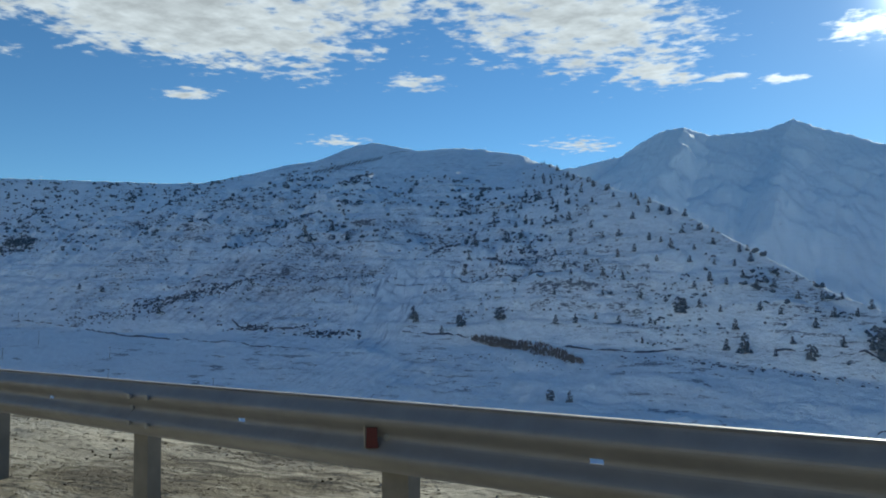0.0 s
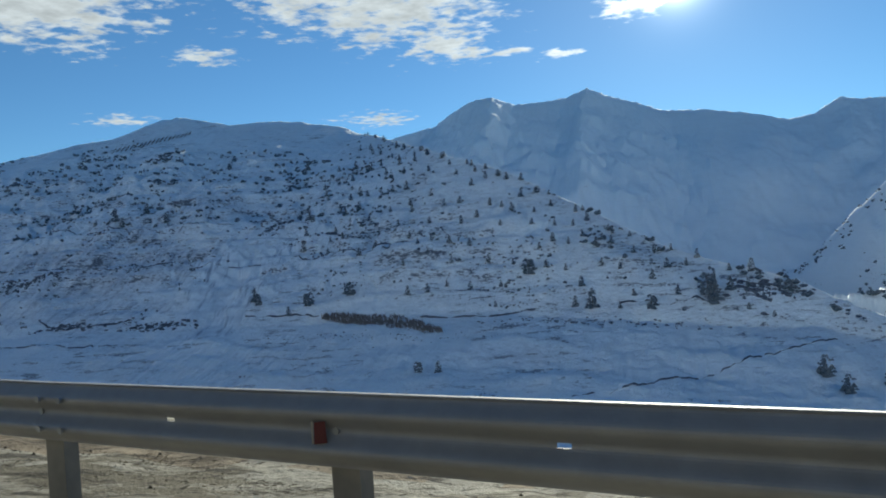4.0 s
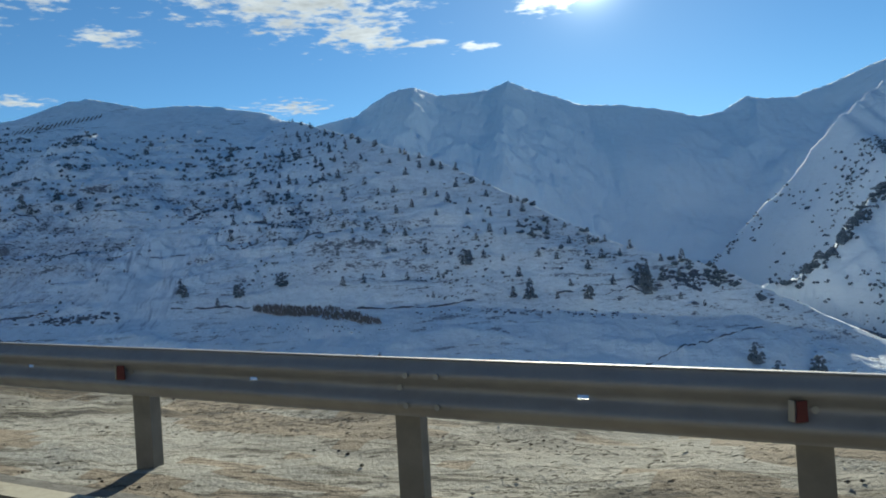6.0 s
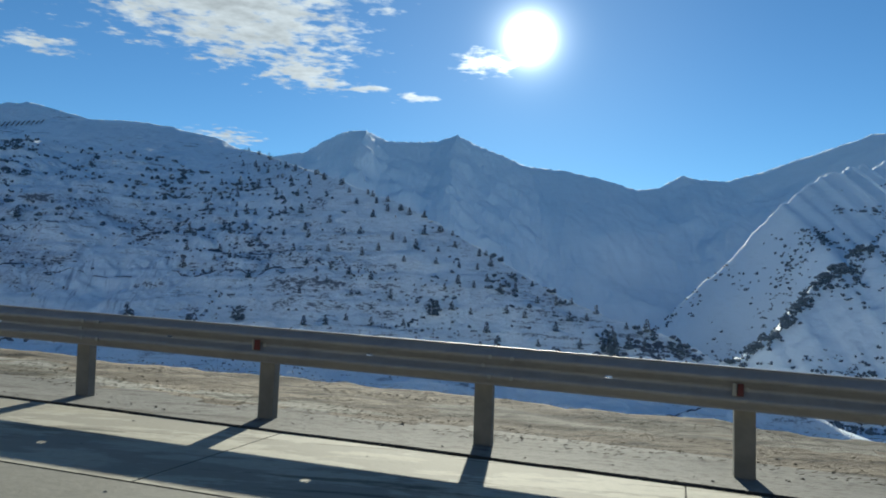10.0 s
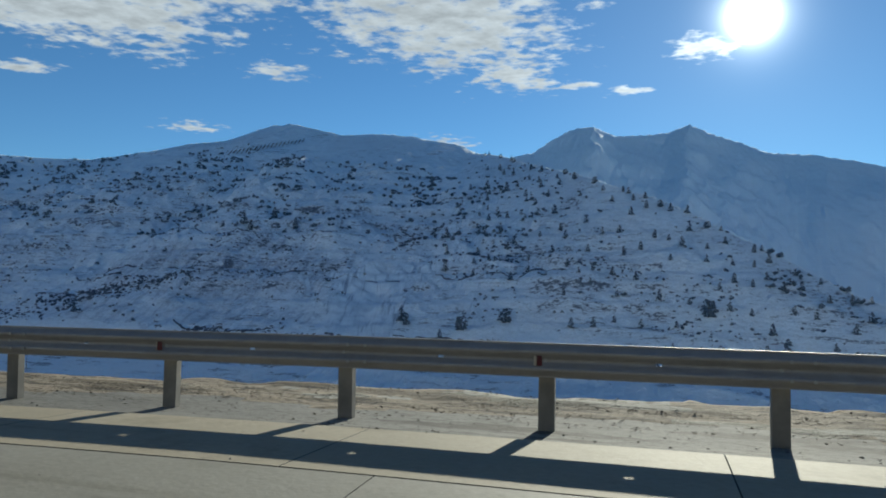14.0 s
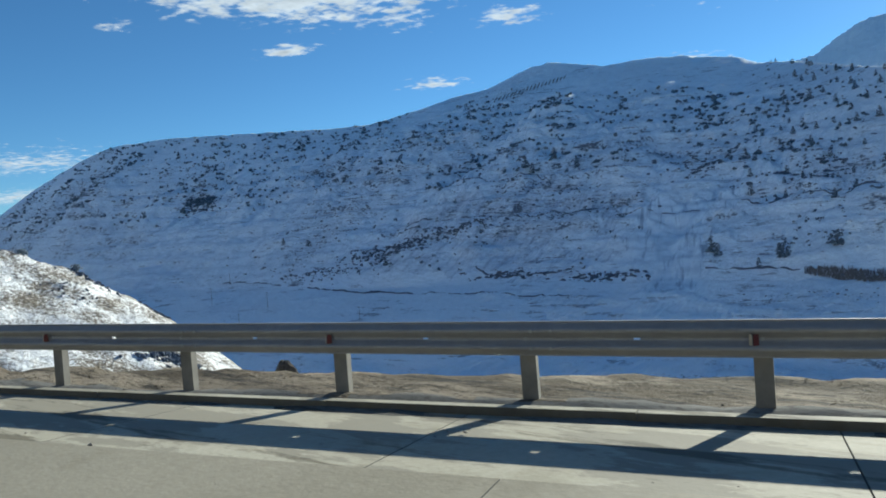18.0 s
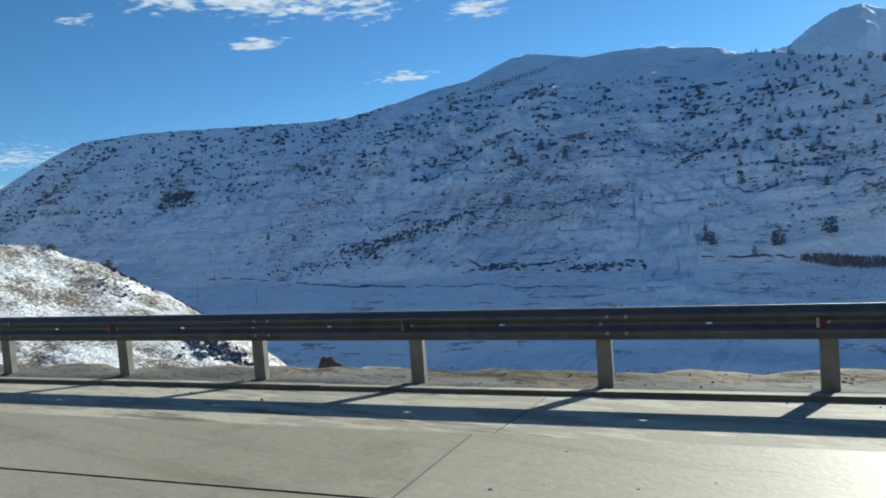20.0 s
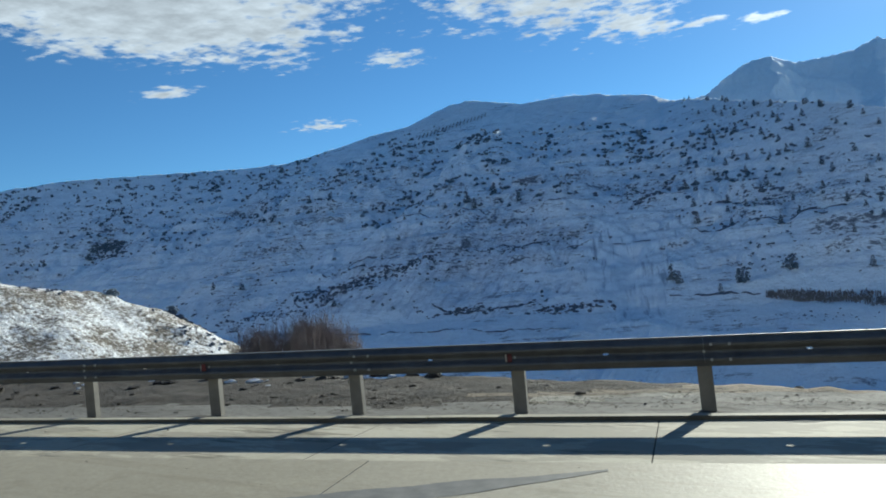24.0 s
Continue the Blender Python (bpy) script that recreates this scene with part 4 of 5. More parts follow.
def warning_sign(u, off, turn, foot, picture, plaque, label, side):
    """A red-edged triangle on a pole; turn: degrees by which its face is turned from the valley side towards oncoming traffic."""
    sign = tagged(new("road_sign"), label, "road sign")
    sign.matrix_world = line_pose(u, off)
    size = side / 0.9
    sign_pole(sign, foot + (0.74 * size if plaque else 0.84))
    at_face = pose(0, 0, foot, 0, 0, turn) @ pose(0, -0.035, 0) @ Matrix.Diagonal((size, 1, size, 1))

    def on_face(name, bm, mat, text=""):
        bmesh.ops.transform(bm, matrix=at_face, verts=bm.verts)
        return part(name, bm, mat, sign, text)

    on_face("panel", prism_bm(triangle_outline(0.9, 0.045), -0.062, -0.045), STEELPLAIN, "bare metal back plate")
    on_face("border", prism_bm(triangle_outline(0.9, 0.045), -0.066, -0.0625), RED, "red triangular border")
    on_face("white_field", prism_bm(triangle_outline(0.70, 0.02, 0.066), -0.070, -0.0665), WHITE, "white field")
    on_face("pictogram", ribbon_bm(picture, 0.075, -0.074, -0.0705), BLACK, "black bend symbol")
    for z in (0.12, 0.5):
        on_face("clamp", box_bm(-0.085, 0.085, -0.0445, -0.03, z - 0.02, z + 0.02, 0.004), STEELPLAIN)
    if plaque:
        on_face("plaque", box_bm(-0.325, 0.325, -0.062, -0.045, -0.345, -0.002, 0.004), BLACK, "black edge of the plaque")
        on_face("plaque_field", box_bm(-0.31, 0.31, -0.066, -0.0625, -0.330, -0.017, 0.002), WHITE, "white plaque")
        text_part("300м", 0.24, at_face @ pose(0, -0.0675, -0.18, 90, 0, 0), BLACK, sign, "black lettering 300 m")
        on_face("clamp", box_bm(-0.085, 0.085, -0.0445, -0.03, -0.22, -0.18, 0.004), STEELPLAIN)
    return sign


def chevron_sign(u, off, turn, foot, width=1.9, height=0.5):
    sign = tagged(new("chevron_sign"), "red and white chevron board on two pale poles with black sleeves", "road sign")
    sign.matrix_world = line_pose(u, off) @ pose(0, 0, 0, 0, 0, turn)
    for x in (-0.53, 0.53):
        for name, bm, mat in (("pole", tube_bm(0.05, -0.4, foot + height - 0.04, 20), SIGNGREY), ):
            bmesh.ops.translate(bm, verts=bm.verts, vec=(x, 0, 0))
            part(name, bm, mat, sign, "pale painted steel pole")
        ribs = bmesh.new()
        rings = []
        n, levels = 24, 36
        for k in range(levels + 1):
            r = 0.115 + (0.008 if k % 2 else 0.0)
            rings.append([ribs.verts.new((x + r * math.cos(2 * math.pi * i / n), r * math.sin(2 * math.pi * i / n), -0.1 + 0.58 * k / levels)) for i in range(n)])
        for a, b in zip(rings, rings[1:]):
            for i in range(n):
                ribs.faces.new((a[i], a[(i + 1) % n], b[(i + 1) % n], b[i]))
        ribs.faces.new(rings[-1])
        part("sleeve", ribs, SLEEVE, sign, "black ribbed plastic sleeve")
    part("panel", box_bm(-width / 2, width / 2, -0.062, -0.045, foot, foot + height, 0.006), WHITE, sign, "white board")
    part("field", box_bm(-width / 2 + 0.025, width / 2 - 0.025, -0.066, -0.0625, foot + 0.025, foot + height - 0.025, 0.001), RED, sign, "red field")
    for k in range(4):
        x = -width / 2 + 0.245 + k * 0.24 * width
        band = prism_bm([(x - 0.19, foot + height / 2), (x + 0.02, foot + 0.025), (x + 0.18, foot + 0.025), (x - 0.02, foot + height / 2), (x + 0.18, foot + height - 0.025), (x + 0.02, foot + height - 0.025)], -0.070, -0.0665)
        part("chevron", band, WHITE, sign, "white arrowhead band")
    return sign


warning_sign(94.12, 0.42, 86, 2.2, [(-0.11, 0.10), (-0.11, 0.36), (-0.09, 0.385), (-0.06, 0.37), (0.07, 0.24), (0.095, 0.225), (0.115, 0.25), (0.115, 0.47)], True, "red-edged double bend warning sign with a distance plaque below", 1.2)
chevron_sign(176.72, 0.45, 6, 1.48, 1.99, 0.54)
warning_sign(204.15, 1.3, 86, 2.03, [(-0.08, 0.10), (-0.08, 0.24), (-0.06, 0.30), (-0.01, 0.36), (0.07, 0.42)], False, "red-edged bend warning sign on a pale pole", 1.08)


# ---- trees on the mountain ----
def height_at(x, y):
    return float(ground_height(np.array([[float(x)]]), np.array([[float(y)]]))[0, 0])


def crown_points(rng, height, spread, count, form):
    """Clumps of a conifer's crown: x, y, z and size."""
    out = []
    for _ in range(count):
        t = rng.random() ** 1.25
        z = height * (0.04 + 0.92 * t)
        r = spread * ((1 - t) ** 0.6 * 0.95 + 0.06) if form == "cone" else spread * math.sqrt(max(0.03, 1 - (1.7 * t - 0.7) ** 2))
        a, k = rng.random() * 2 * math.pi, rng.random() ** 0.5
        out.append((r * k * math.cos(a), r * k * math.sin(a), z, spread * rng.uniform(0.24, 0.42) * (1 - 0.45 * t)))
    return out


def tuft(bm, x, y, z, s, rng):
    """A small ragged clump: a squashed, tilted octahedron with uneven points."""
    tips = [bm.verts.new((x + dx * s * rng.uniform(0.7, 1.4), y + dy * s * rng.uniform(0.7, 1.4), z + dz * s * rng.uniform(0.6, 1.3) - 0.25 * s * abs(dx + dy))) for dx, dy, dz in ((1, 0, 0), (0, 1, 0), (-1, 0, 0), (0, -1, 0), (0, 0, 0.9), (0, 0, -0.6))]
    for a, b in ((0, 1), (1, 2), (2, 3), (3, 0)):
        bm.faces.new((tips[a], tips[b], tips[4]))
        bm.faces.new((tips[b], tips[a], tips[5]))


def tree(kind, seed):
    """Returns the meshes of a trunk and a crown, for a tree 1 m high."""
    rng = random.Random(seed)
    bm = bmesh.new()
    for x, y, z, s in crown_points(rng, 1.0, 0.30 if kind == "cone" else 0.40, 60, kind):
        tuft(bm, x, y, z, s, rng)
    crown = bpy.data.meshes.new("crown")
    bm.to_mesh(crown), bm.free()
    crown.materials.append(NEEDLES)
    bm = tube_bm(0.035, -0.25, 0.9, 7, 0.008)
    for k in range(6):
        a, z = rng.random() * 6.28, rng.uniform(0.2, 0.7)
        tip = Vector((0.26 * math.cos(a) * (1 - z), 0.26 * math.sin(a) * (1 - z), z + 0.05))
        root = Vector((0, 0, z))
        vs = [bm.verts.new(p) for p in (root + Vector((0.012, 0, 0)), root + Vector((-0.006, 0.01, 0)), root + Vector((-0.006, -0.01, 0)), tip)]
        for i in range(3):
            bm.faces.new((vs[i], vs[(i + 1) % 3], vs[3]))
    trunk = bpy.data.meshes.new("trunk")
    bm.to_mesh(trunk), bm.free()
    trunk.materials.append(BARK)
    return trunk, crown


MODELS = [tree("cone", 1), tree("cone", 2), tree("ball", 3), tree("cone", 4), tree("ball", 5)]
# x, y, height and model of the trees that stand out
TREES = [(-480, 757, 17, 0), (-472, 750, 13, 3), (-414, 756, 16, 2), (-433, 743, 10, 1), (-372, 772, 16, 2), (-178, 796, 18, 2), (-122, 784, 12, 0), (-128, 768, 12, 3), (-111, 766, 21, 0), (-54, 768, 15, 2), (0, 785, 24, 2), (6, 778, 20, 4), (-780, 912, 20, 0), (-757, 953, 17, 3), (-713, 935, 15, 1), (-771, 915, 15, 1), (-250, 613, 10, 2), (-232, 614, 11, 0), (78, 671, 18, 4), (125, 665, 16, 2), (87, 640, 15, 4), (-1107, 750, 11, 1), (-1062, 758, 10, 2), (-863, 704, 12, 0)]
for x, y, h, model in TREES:
    t = tagged(new("juniper_tree" if model in (2, 4) else "conifer_tree"), "dark evergreen tree standing in snow on the mountainside", "tree", "trees on the mountainside")
    t.matrix_world = pose(x, y, height_at(x, y), 0, 0, (x * 37 + y * 11) % 360) @ Matrix.Diagonal((h, h, h, 1))
    for name, me in zip(("trunk", "crown"), MODELS[model]):
        new(name, me).parent = t


# a line of trees climbs the buttress
rng = random.Random(57)
for k in range(16):
    y = 800 + 480 * (k + rng.uniform(0, 0.9)) / 16
    x = float(np.interp(y, [742, 930, 1082, 1298], BUTTRESS_X)) + rng.uniform(-9, 9)
    h = rng.uniform(4.5, 7.5)
    t = tagged(new("conifer_tree"), "small dark evergreen tree on a snowy buttress", "tree", "trees on the mountainside")
    t.matrix_world = pose(x, y, height_at(x, y), 0, 0, rng.uniform(0, 360)) @ Matrix.Diagonal((h, h, h, 1))
    for name, me in zip(("trunk", "crown"), MODELS[rng.choice((0, 1, 2, 3))]):
        new(name, me).parent = t


# the open wood on the spur: trees keep their distance from one another
rng = random.Random(91)
stand = [(x, y) for x, y, _, _ in TREES]
tries = 0
while len(stand) < len(TREES) + 125 and tries < 6000:
    tries += 1
    x, s = rng.uniform(-520, 60), rng.uniform(0.06, 0.985) ** 0.8
    yc, yf = float(through_points(CRESTS["near"], x)[0]), float(through_points(FEET["near"], x)[0])
    y = yf + (yc - yf) * s
    if x < -330 and s < 0.25 or any((x - a) ** 2 + ((y - b) * 0.7) ** 2 < 15.0 ** 2 for a, b in stand):
        continue
    stand.append((x, y))
    h = rng.uniform(6.5, 11.0) * (1.4 if rng.random() < 0.2 else 1.0)
    t = tagged(new("conifer_tree"), "dark evergreen tree standing in snow on the mountainside", "tree", "trees on the mountainside")
    t.matrix_world = pose(x, y, height_at(x, y), 0, 0, rng.uniform(0, 360)) @ Matrix.Diagonal((h * 1.05, h * 1.05, h, 1))
    for name, me in zip(("trunk", "crown"), MODELS[rng.choice((0, 1, 3))]):
        new(name, me).parent = t


# a few trees stand along the crest of the spur
rng = random.Random(93)
for k in range(16):
    x = -590 + 480 * (k + rng.uniform(0, 0.8)) / 16
    y = float(through_points(CRESTS["near"], x)[0]) - rng.uniform(3, 14)
    h = rng.uniform(5.0, 9.0)
    t = tagged(new("conifer_tree"), "small dark evergreen tree on the crest of a snowy spur", "tree", "trees on the mountainside")
    t.matrix_world = pose(x, y, height_at(x, y), 0, 0, rng.uniform(0, 360)) @ Matrix.Diagonal((h * 1.15, h * 1.15, h, 1))
    for name, me in zip(("trunk", "crown"), MODELS[rng.choice((0, 2, 3, 4))]):
        new(name, me).parent = t


def scatter(name, label, category, spots, material, seed, clumps=(3, 7)):
    """Many small shrubs in one mesh: spots are x, y and size."""
    rng = random.Random(seed)
    heights = ground_height(np.array([[s[0] for s in spots]]), np.array([[s[1] for s in spots]]))[0]
    verts, faces = [], []
    for (x, y, size), z in zip(spots, heights):
        for _ in range(rng.randint(*clumps)):
            cx, cy, cz, s = x + rng.gauss(0, 0.32) * size, y + rng.gauss(0, 0.32) * size, z + rng.uniform(0.0, 0.55) * size, size * rng.uniform(0.22, 0.5)
            base = len(verts)
            for dx, dy, dz in ((1, 0, 0), (0, 1, 0), (-1, 0, 0), (0, -1, 0), (0, 0, 0.9), (0, 0, -0.7)):
                verts.append((cx + dx * s * rng.uniform(0.7, 1.3), cy + dy * s * rng.uniform(0.7, 1.3), cz + dz * s * rng.uniform(0.7, 1.3)))
            for a, b in ((0, 1), (1, 2), (2, 3), (3, 0)):
                faces.append((base + a, base + b, base + 4))
                faces.append((base + b, base + a, base + 5))
    return tagged(mesh_object(name, verts, faces, material), label, category, kind="stuff")


def shrub_spots(rng, count, x0, x1, s0, s1, size0, size1, seed, bias):
    """Places on the near mountain's face, s from its foot (0) to its crest (1), thicker where the noise is high."""
    out = []
    tries = 0
    while len(out) < count and tries < count * 30:
        tries += 1
        x, s = rng.uniform(x0, x1), rng.uniform(s0, s1)
        yc, yf = through_points(CRESTS["near"], x)[0], through_points(FEET["near"], x)[0]
        y = float(yf + (yc - yf) * s)
        n = float(fractal(np.array((x + 0.5 * y) / 60.0), np.array((y - 0.4 * x) / 130.0), seed, 3)) + 0.35 * float(fractal(np.array(x / 300.0), np.array(y / 300.0), seed + 4, 2))
        if n + rng.uniform(-0.6, 0.6) > bias:
            out.append((x, y, rng.uniform(size0, size1) * (1.25 if rng.random() < 0.15 else 1.0)))
    return out


rng = random.Random(21)
spots = shrub_spots(rng, 760, -2150, -1330, 0.34, 0.985, 3.4, 7.4, 61, -0.25)
spots += shrub_spots(rng, 230, -1360, -1000, 0.32, 0.80, 3.4, 7.2, 61, -0.2)
spots += shrub_spots(rng, 420, -1150, -560, 0.28, 0.72, 3.0, 6.8, 63, 0.0)
spots += [(-1555 + rng.gauss(0, 22), 918 + rng.gauss(0, 14), rng.uniform(4.0, 8.5)) for _ in range(70)]
spots += [(-500 + rng.gauss(0, 48), 1040 + rng.gauss(0, 62), rng.uniform(3.0, 6.0)) for _ in range(60)]
spots += shrub_spots(rng, 130, -640, -330, 0.40, 0.98, 2.4, 4.6, 65, 0.05)
spots += shrub_spots(rng, 60, -330, 10, 0.10, 0.98, 2.0, 4.0, 67, -0.2)
spots += shrub_spots(rng, 300, -420, -150, 0.10, 0.5, 1.4, 3.0, 68, -0.1)
spots += shrub_spots(rng, 160, -1250, -560, 0.03, 0.25, 2.0, 4.2, 71, 0.25)
spots += shrub_spots(rng, 60, -120, 140, 0.55, 1.0, 3.0, 6.5, 73, -0.4)
# denser scrub along the ribs that run down from the summit
for rib in ([(-905, 1262), (-947, 1213), (-970, 1105), (-946, 989)], [(-850, 1174), (-797, 1031), (-762, 983), (-712, 953)], [(-691, 1008), (-644, 931)], [(-458, 1126), (-496, 1092), (-527, 1075), (-597, 1091)], [(-403, 976), (-411, 930), (-447, 941)], [(-1255, 1135), (-1166, 977), (-1146, 919)], [(-986, 991), (-993, 938)]):
    for (xa, ya), (xb, yb) in zip(rib, rib[1:]):
        for _ in range(int(math.hypot(xb - xa, yb - ya) * 0.26)):
            k = rng.random()
            spots.append((xa + (xb - xa) * k + rng.gauss(0, 9), ya + (yb - ya) * k + rng.gauss(0, 13), rng.uniform(2.6, 5.8)))
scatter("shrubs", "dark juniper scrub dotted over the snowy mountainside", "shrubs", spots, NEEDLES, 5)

# the brown thicket at the mountain's foot
rng = random.Random(33)
spots = []
for _ in range(620):
    k = rng.random()
    low, high = 742 - 35 * k ** 1.1, 747 - 34 * max(0.0, (k - 0.6) / 0.4) ** 1.5
    spots.append((-394 + 140 * k, rng.uniform(low, max(low + 3, high)), rng.uniform(2.2, 4.6)))
verts, faces = [], []
base_z = ground_height(np.array([[p[0] for p in spots]]), np.array([[p[1] for p in spots]]))[0]
for (x, y, size), z in zip(spots, base_z):
    for _ in range(3):
        # slender upright brush: a spindle of three sides
        cx, cy, w, h = x + rng.gauss(0, 0.9), y + rng.gauss(0, 0.9), rng.uniform(0.25, 0.7), size * rng.uniform(0.7, 1.5)
        lean, n = rng.uniform(-0.15, 0.15) * h, len(verts)
        for a in (0.0, 2.1, 4.2):
            verts.append((cx + lean * 0.5 + w * math.cos(a), cy + w * math.sin(a), z + h * 0.55))
        verts += [(cx, cy, z - 0.3), (cx + lean, cy, z + h)]
        for i in range(3):
            faces += [(n + i, n + (i + 1) % 3, n + 4), (n + (i + 1) % 3, n + i, n + 3)]
tagged(mesh_object("thicket", verts, faces, THICKET), "brown leafless thicket at the foot of the mountain", "thicket", kind="stuff")

# scrub on the slopes beyond the canyon
rng = random.Random(35)
spots = []
while len(spots) < 3000:
    x, y = rng.uniform(120, 760), rng.uniform(900, 1680)
    if float(fractal(np.array(x / 90.0), np.array(y / 90.0), 40, 3)) > rng.uniform(-0.3, 0.6):
        spots.append((x, y, rng.uniform(2.2, 6.4)))
for _ in range(260):
    x = rng.uniform(215, 460)
    y = float(through_points(CRESTS["east"], x)[0]) + rng.gauss(-6, 9)
    spots.append((x, y, rng.uniform(4.0, 9.0)))
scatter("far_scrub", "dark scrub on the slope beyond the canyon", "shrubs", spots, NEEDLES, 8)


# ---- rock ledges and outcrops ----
# blue put into the rock's colour for the haze in front of it
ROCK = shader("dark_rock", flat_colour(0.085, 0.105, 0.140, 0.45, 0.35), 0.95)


def rock_ledge(line, tall, seed, wander=2.5):
    """A broken dark lip of rock that follows a line across the slope."""
    rng = random.Random(seed)
    line = np.array(line, float)
    run = np.concatenate([[0], np.cumsum(np.hypot(*np.diff(line, axis=0).T))])
    d = np.arange(0, run[-1], 1.6)
    x, y = np.interp(d, run, line[:, 0]), np.interp(d, run, line[:, 1])
    y = y + wander * fractal(d / 26.0, d * 0 + seed, seed, 4, 0.6)
    z = ground_height(x[None], y[None])[0]
    h = np.clip(tall * (0.40 + 0.75 * fractal(d / 9.0, d * 0, seed + 1, 3)), -0.8, None)
    verts, faces = [], []
    for i in range(len(d)):
        jut = rng.uniform(0.2, 0.9)
        for dy, dz in ((0.6, -0.5), (-0.5 * jut, 0.1 * h[i]), (-0.9 * jut, 0.75 * h[i]), (0.2, h[i]), (1.6, h[i] + 0.5)):
            verts.append((x[i] + rng.uniform(-0.4, 0.4), y[i] + dy, z[i] + dz + rng.uniform(-0.12, 0.12) * h[i]))
    for i in range(len(d) - 1):
        for k in range(4):
            a = 5 * i + k
            faces.append((a, a + 5, a + 6, a + 1))
    return tagged(mesh_object("rock_ledge", verts, faces, ROCK), "dark broken rock ledge free of snow", "rock ledge", "ledges on the mountainside")


for n, (tall, line) in enumerate([
        (2.2, [(-478, 729), (-431, 741), (-398, 749)]), (2.2, [(-290, 748), (-236, 750), (-191, 757), (-140, 759)]), (2.4, [(-90, 771), (0, 780)]),
        (2.4, [(-740, 716), (-689, 701), (-612, 722)]), (2.4, [(-1000, 663), (-860, 645), (-760, 645)]), (1.8, [(-1140, 662), (-1010, 664)]),
        (2.0, [(-870, 890), (-724, 908), (-640, 905)]), (2.4, [(-478, 856), (-385, 845), (-300, 838)]), (1.8, [(-900, 790), (-830, 800), (-795, 815)]), (1.8, [(-740, 815), (-640, 835)]), (1.6, [(-620, 835), (-520, 850)]),
        (2.0, [(-960, 735), (-880, 748), (-800, 770)]), (1.3, [(-118, 575), (49, 701), (105, 745)]), (1.1, [(-760, 648), (-670, 652), (-582, 653)]), (1.8, [(-936, 778), (-870, 776), (-805, 777), (-770, 789)])]):
    rock_ledge(line, 0.66 * tall, 300 + n, 0.0 if n == 12 else 2.5)


def outcrops(name, label, regions, seed):
    """Flat dark rocks that break the snow, joined in one mesh: regions are middle, half-widths, tilt, count and size."""
    rng = random.Random(seed)
    spots = []
    for cx, cy, rx, ry, lean, count, size in regions:
        for _ in range(count):
            dx, dy = rng.gauss(0, 0.45), rng.gauss(0, 0.45)
            spots.append((cx + rx * dx, cy + ry * dy + lean * rx * dx, size * rng.uniform(0.35, 1.25)))
    z = ground_height(np.array([[s[0] for s in spots]]), np.array([[s[1] for s in spots]]))[0]
    verts, faces = [], []
    for (x, y, s), h in zip(spots, z):
        base, n = len(verts), 7
        wide, tall = s * rng.uniform(0.7, 2.2), s * rng.uniform(0.35, 0.9)
        for level, grow in ((-0.4, 1.0), (0.55, 0.85), (1.0, 0.35)):
            for i in range(n):
                a = 2 * math.pi * i / n
                verts.append((x + wide * grow * math.cos(a) * rng.uniform(0.35, 1.3), y + 0.6 * s * grow * math.sin(a) * rng.uniform(0.4, 1.3), h + level * tall * rng.uniform(0.8, 1.2) + 0.4 * grow * s * math.sin(a)))
        for level in (0, 1):
            for i in range(n):
                a, b = base + level * n + i, base + level * n + (i + 1) % n
                faces.append((a, b, b + n, a + n))
        faces.append(tuple(range(base + 2 * n, base + 3 * n)))
    return tagged(mesh_object(name, verts, faces, ROCK), label, "rocks", kind="stuff")


outcrops("outcrops", "dark rocks breaking through the snow on the mountainside", [
    (-890, 735, 75, 24, 0.25, 260, 2.1), (-810, 775, 75, 20, 0.3, 210, 1.9), (-580, 712, 50, 12, 0.1, 110, 2.2), (-690, 706, 60, 10, 0.1, 100, 2.0), (-1520, 895, 55, 25, 0.2, 90, 3.2),
    (-680, 830, 80, 20, 0.2, 120, 1.7), (-960, 690, 90, 20, 0.1, 120, 1.9), (-900, 960, 70, 60, -0.6, 110, 2.6), (-560, 960, 70, 50, 0.0, 90, 2.6), (-430, 900, 60, 50, 0.2, 80, 2.6),
    (50, 798, 45, 16, 0.1, 80, 2.8), (-100, 745, 120, 10, 0.1, 120, 1.3), (-1250, 1010, 120, 60, 0.3, 110, 2.4), (-1700, 980, 150, 60, 0.3, 90, 2.6), (-750, 880, 120, 20, 0.05, 90, 1.8), (-330, 700, 160, 14, 0.0, 90, 0.9)], 12)
outcrops("spur_rocks", "dark rocks along the crest of the snowy spur", [(-458, 133, 4, 8, 0.0, 70, 0.7), (-452, 150, 3, 8, 0.0, 60, 0.6), (-470, 105, 5, 8, 0.0, 40, 0.5), (-440, 120, 9, 9, 0.0, 40, 0.4)], 14)
outcrops("rubble_heap", "heap of broken rock at the foot of the snowy spur", [(-404, 122, 9, 9, 0.0, 150, 0.9)], 13)


# ---- poles along the far road ----
def utility_pole(x, y, h):
    z = height_at(x, y)
    pole = tagged(new("utility_pole"), "dark wooden utility pole across the valley", "utility pole", "poles along the far road")
    pole.matrix_world = pose(x, y, z, 0, 0, (x * 3) % 40)
    part("shaft", tube_bm(0.28, -1.0, h, 8, 0.16), BARK, pole)
    part("crossarm", box_bm(-1.6, 1.6, -0.12, 0.12, h - 1.1, h - 0.8, 0.03), BARK, pole)
    for dx in (-1.4, 0.0, 1.4):
        bm = tube_bm(0.1, h - 0.8, h - 0.4, 8, 0.06)
        bmesh.ops.translate(bm, verts=bm.verts, vec=(dx, 0, 0))
        part("insulator", bm, BLACK, pole)


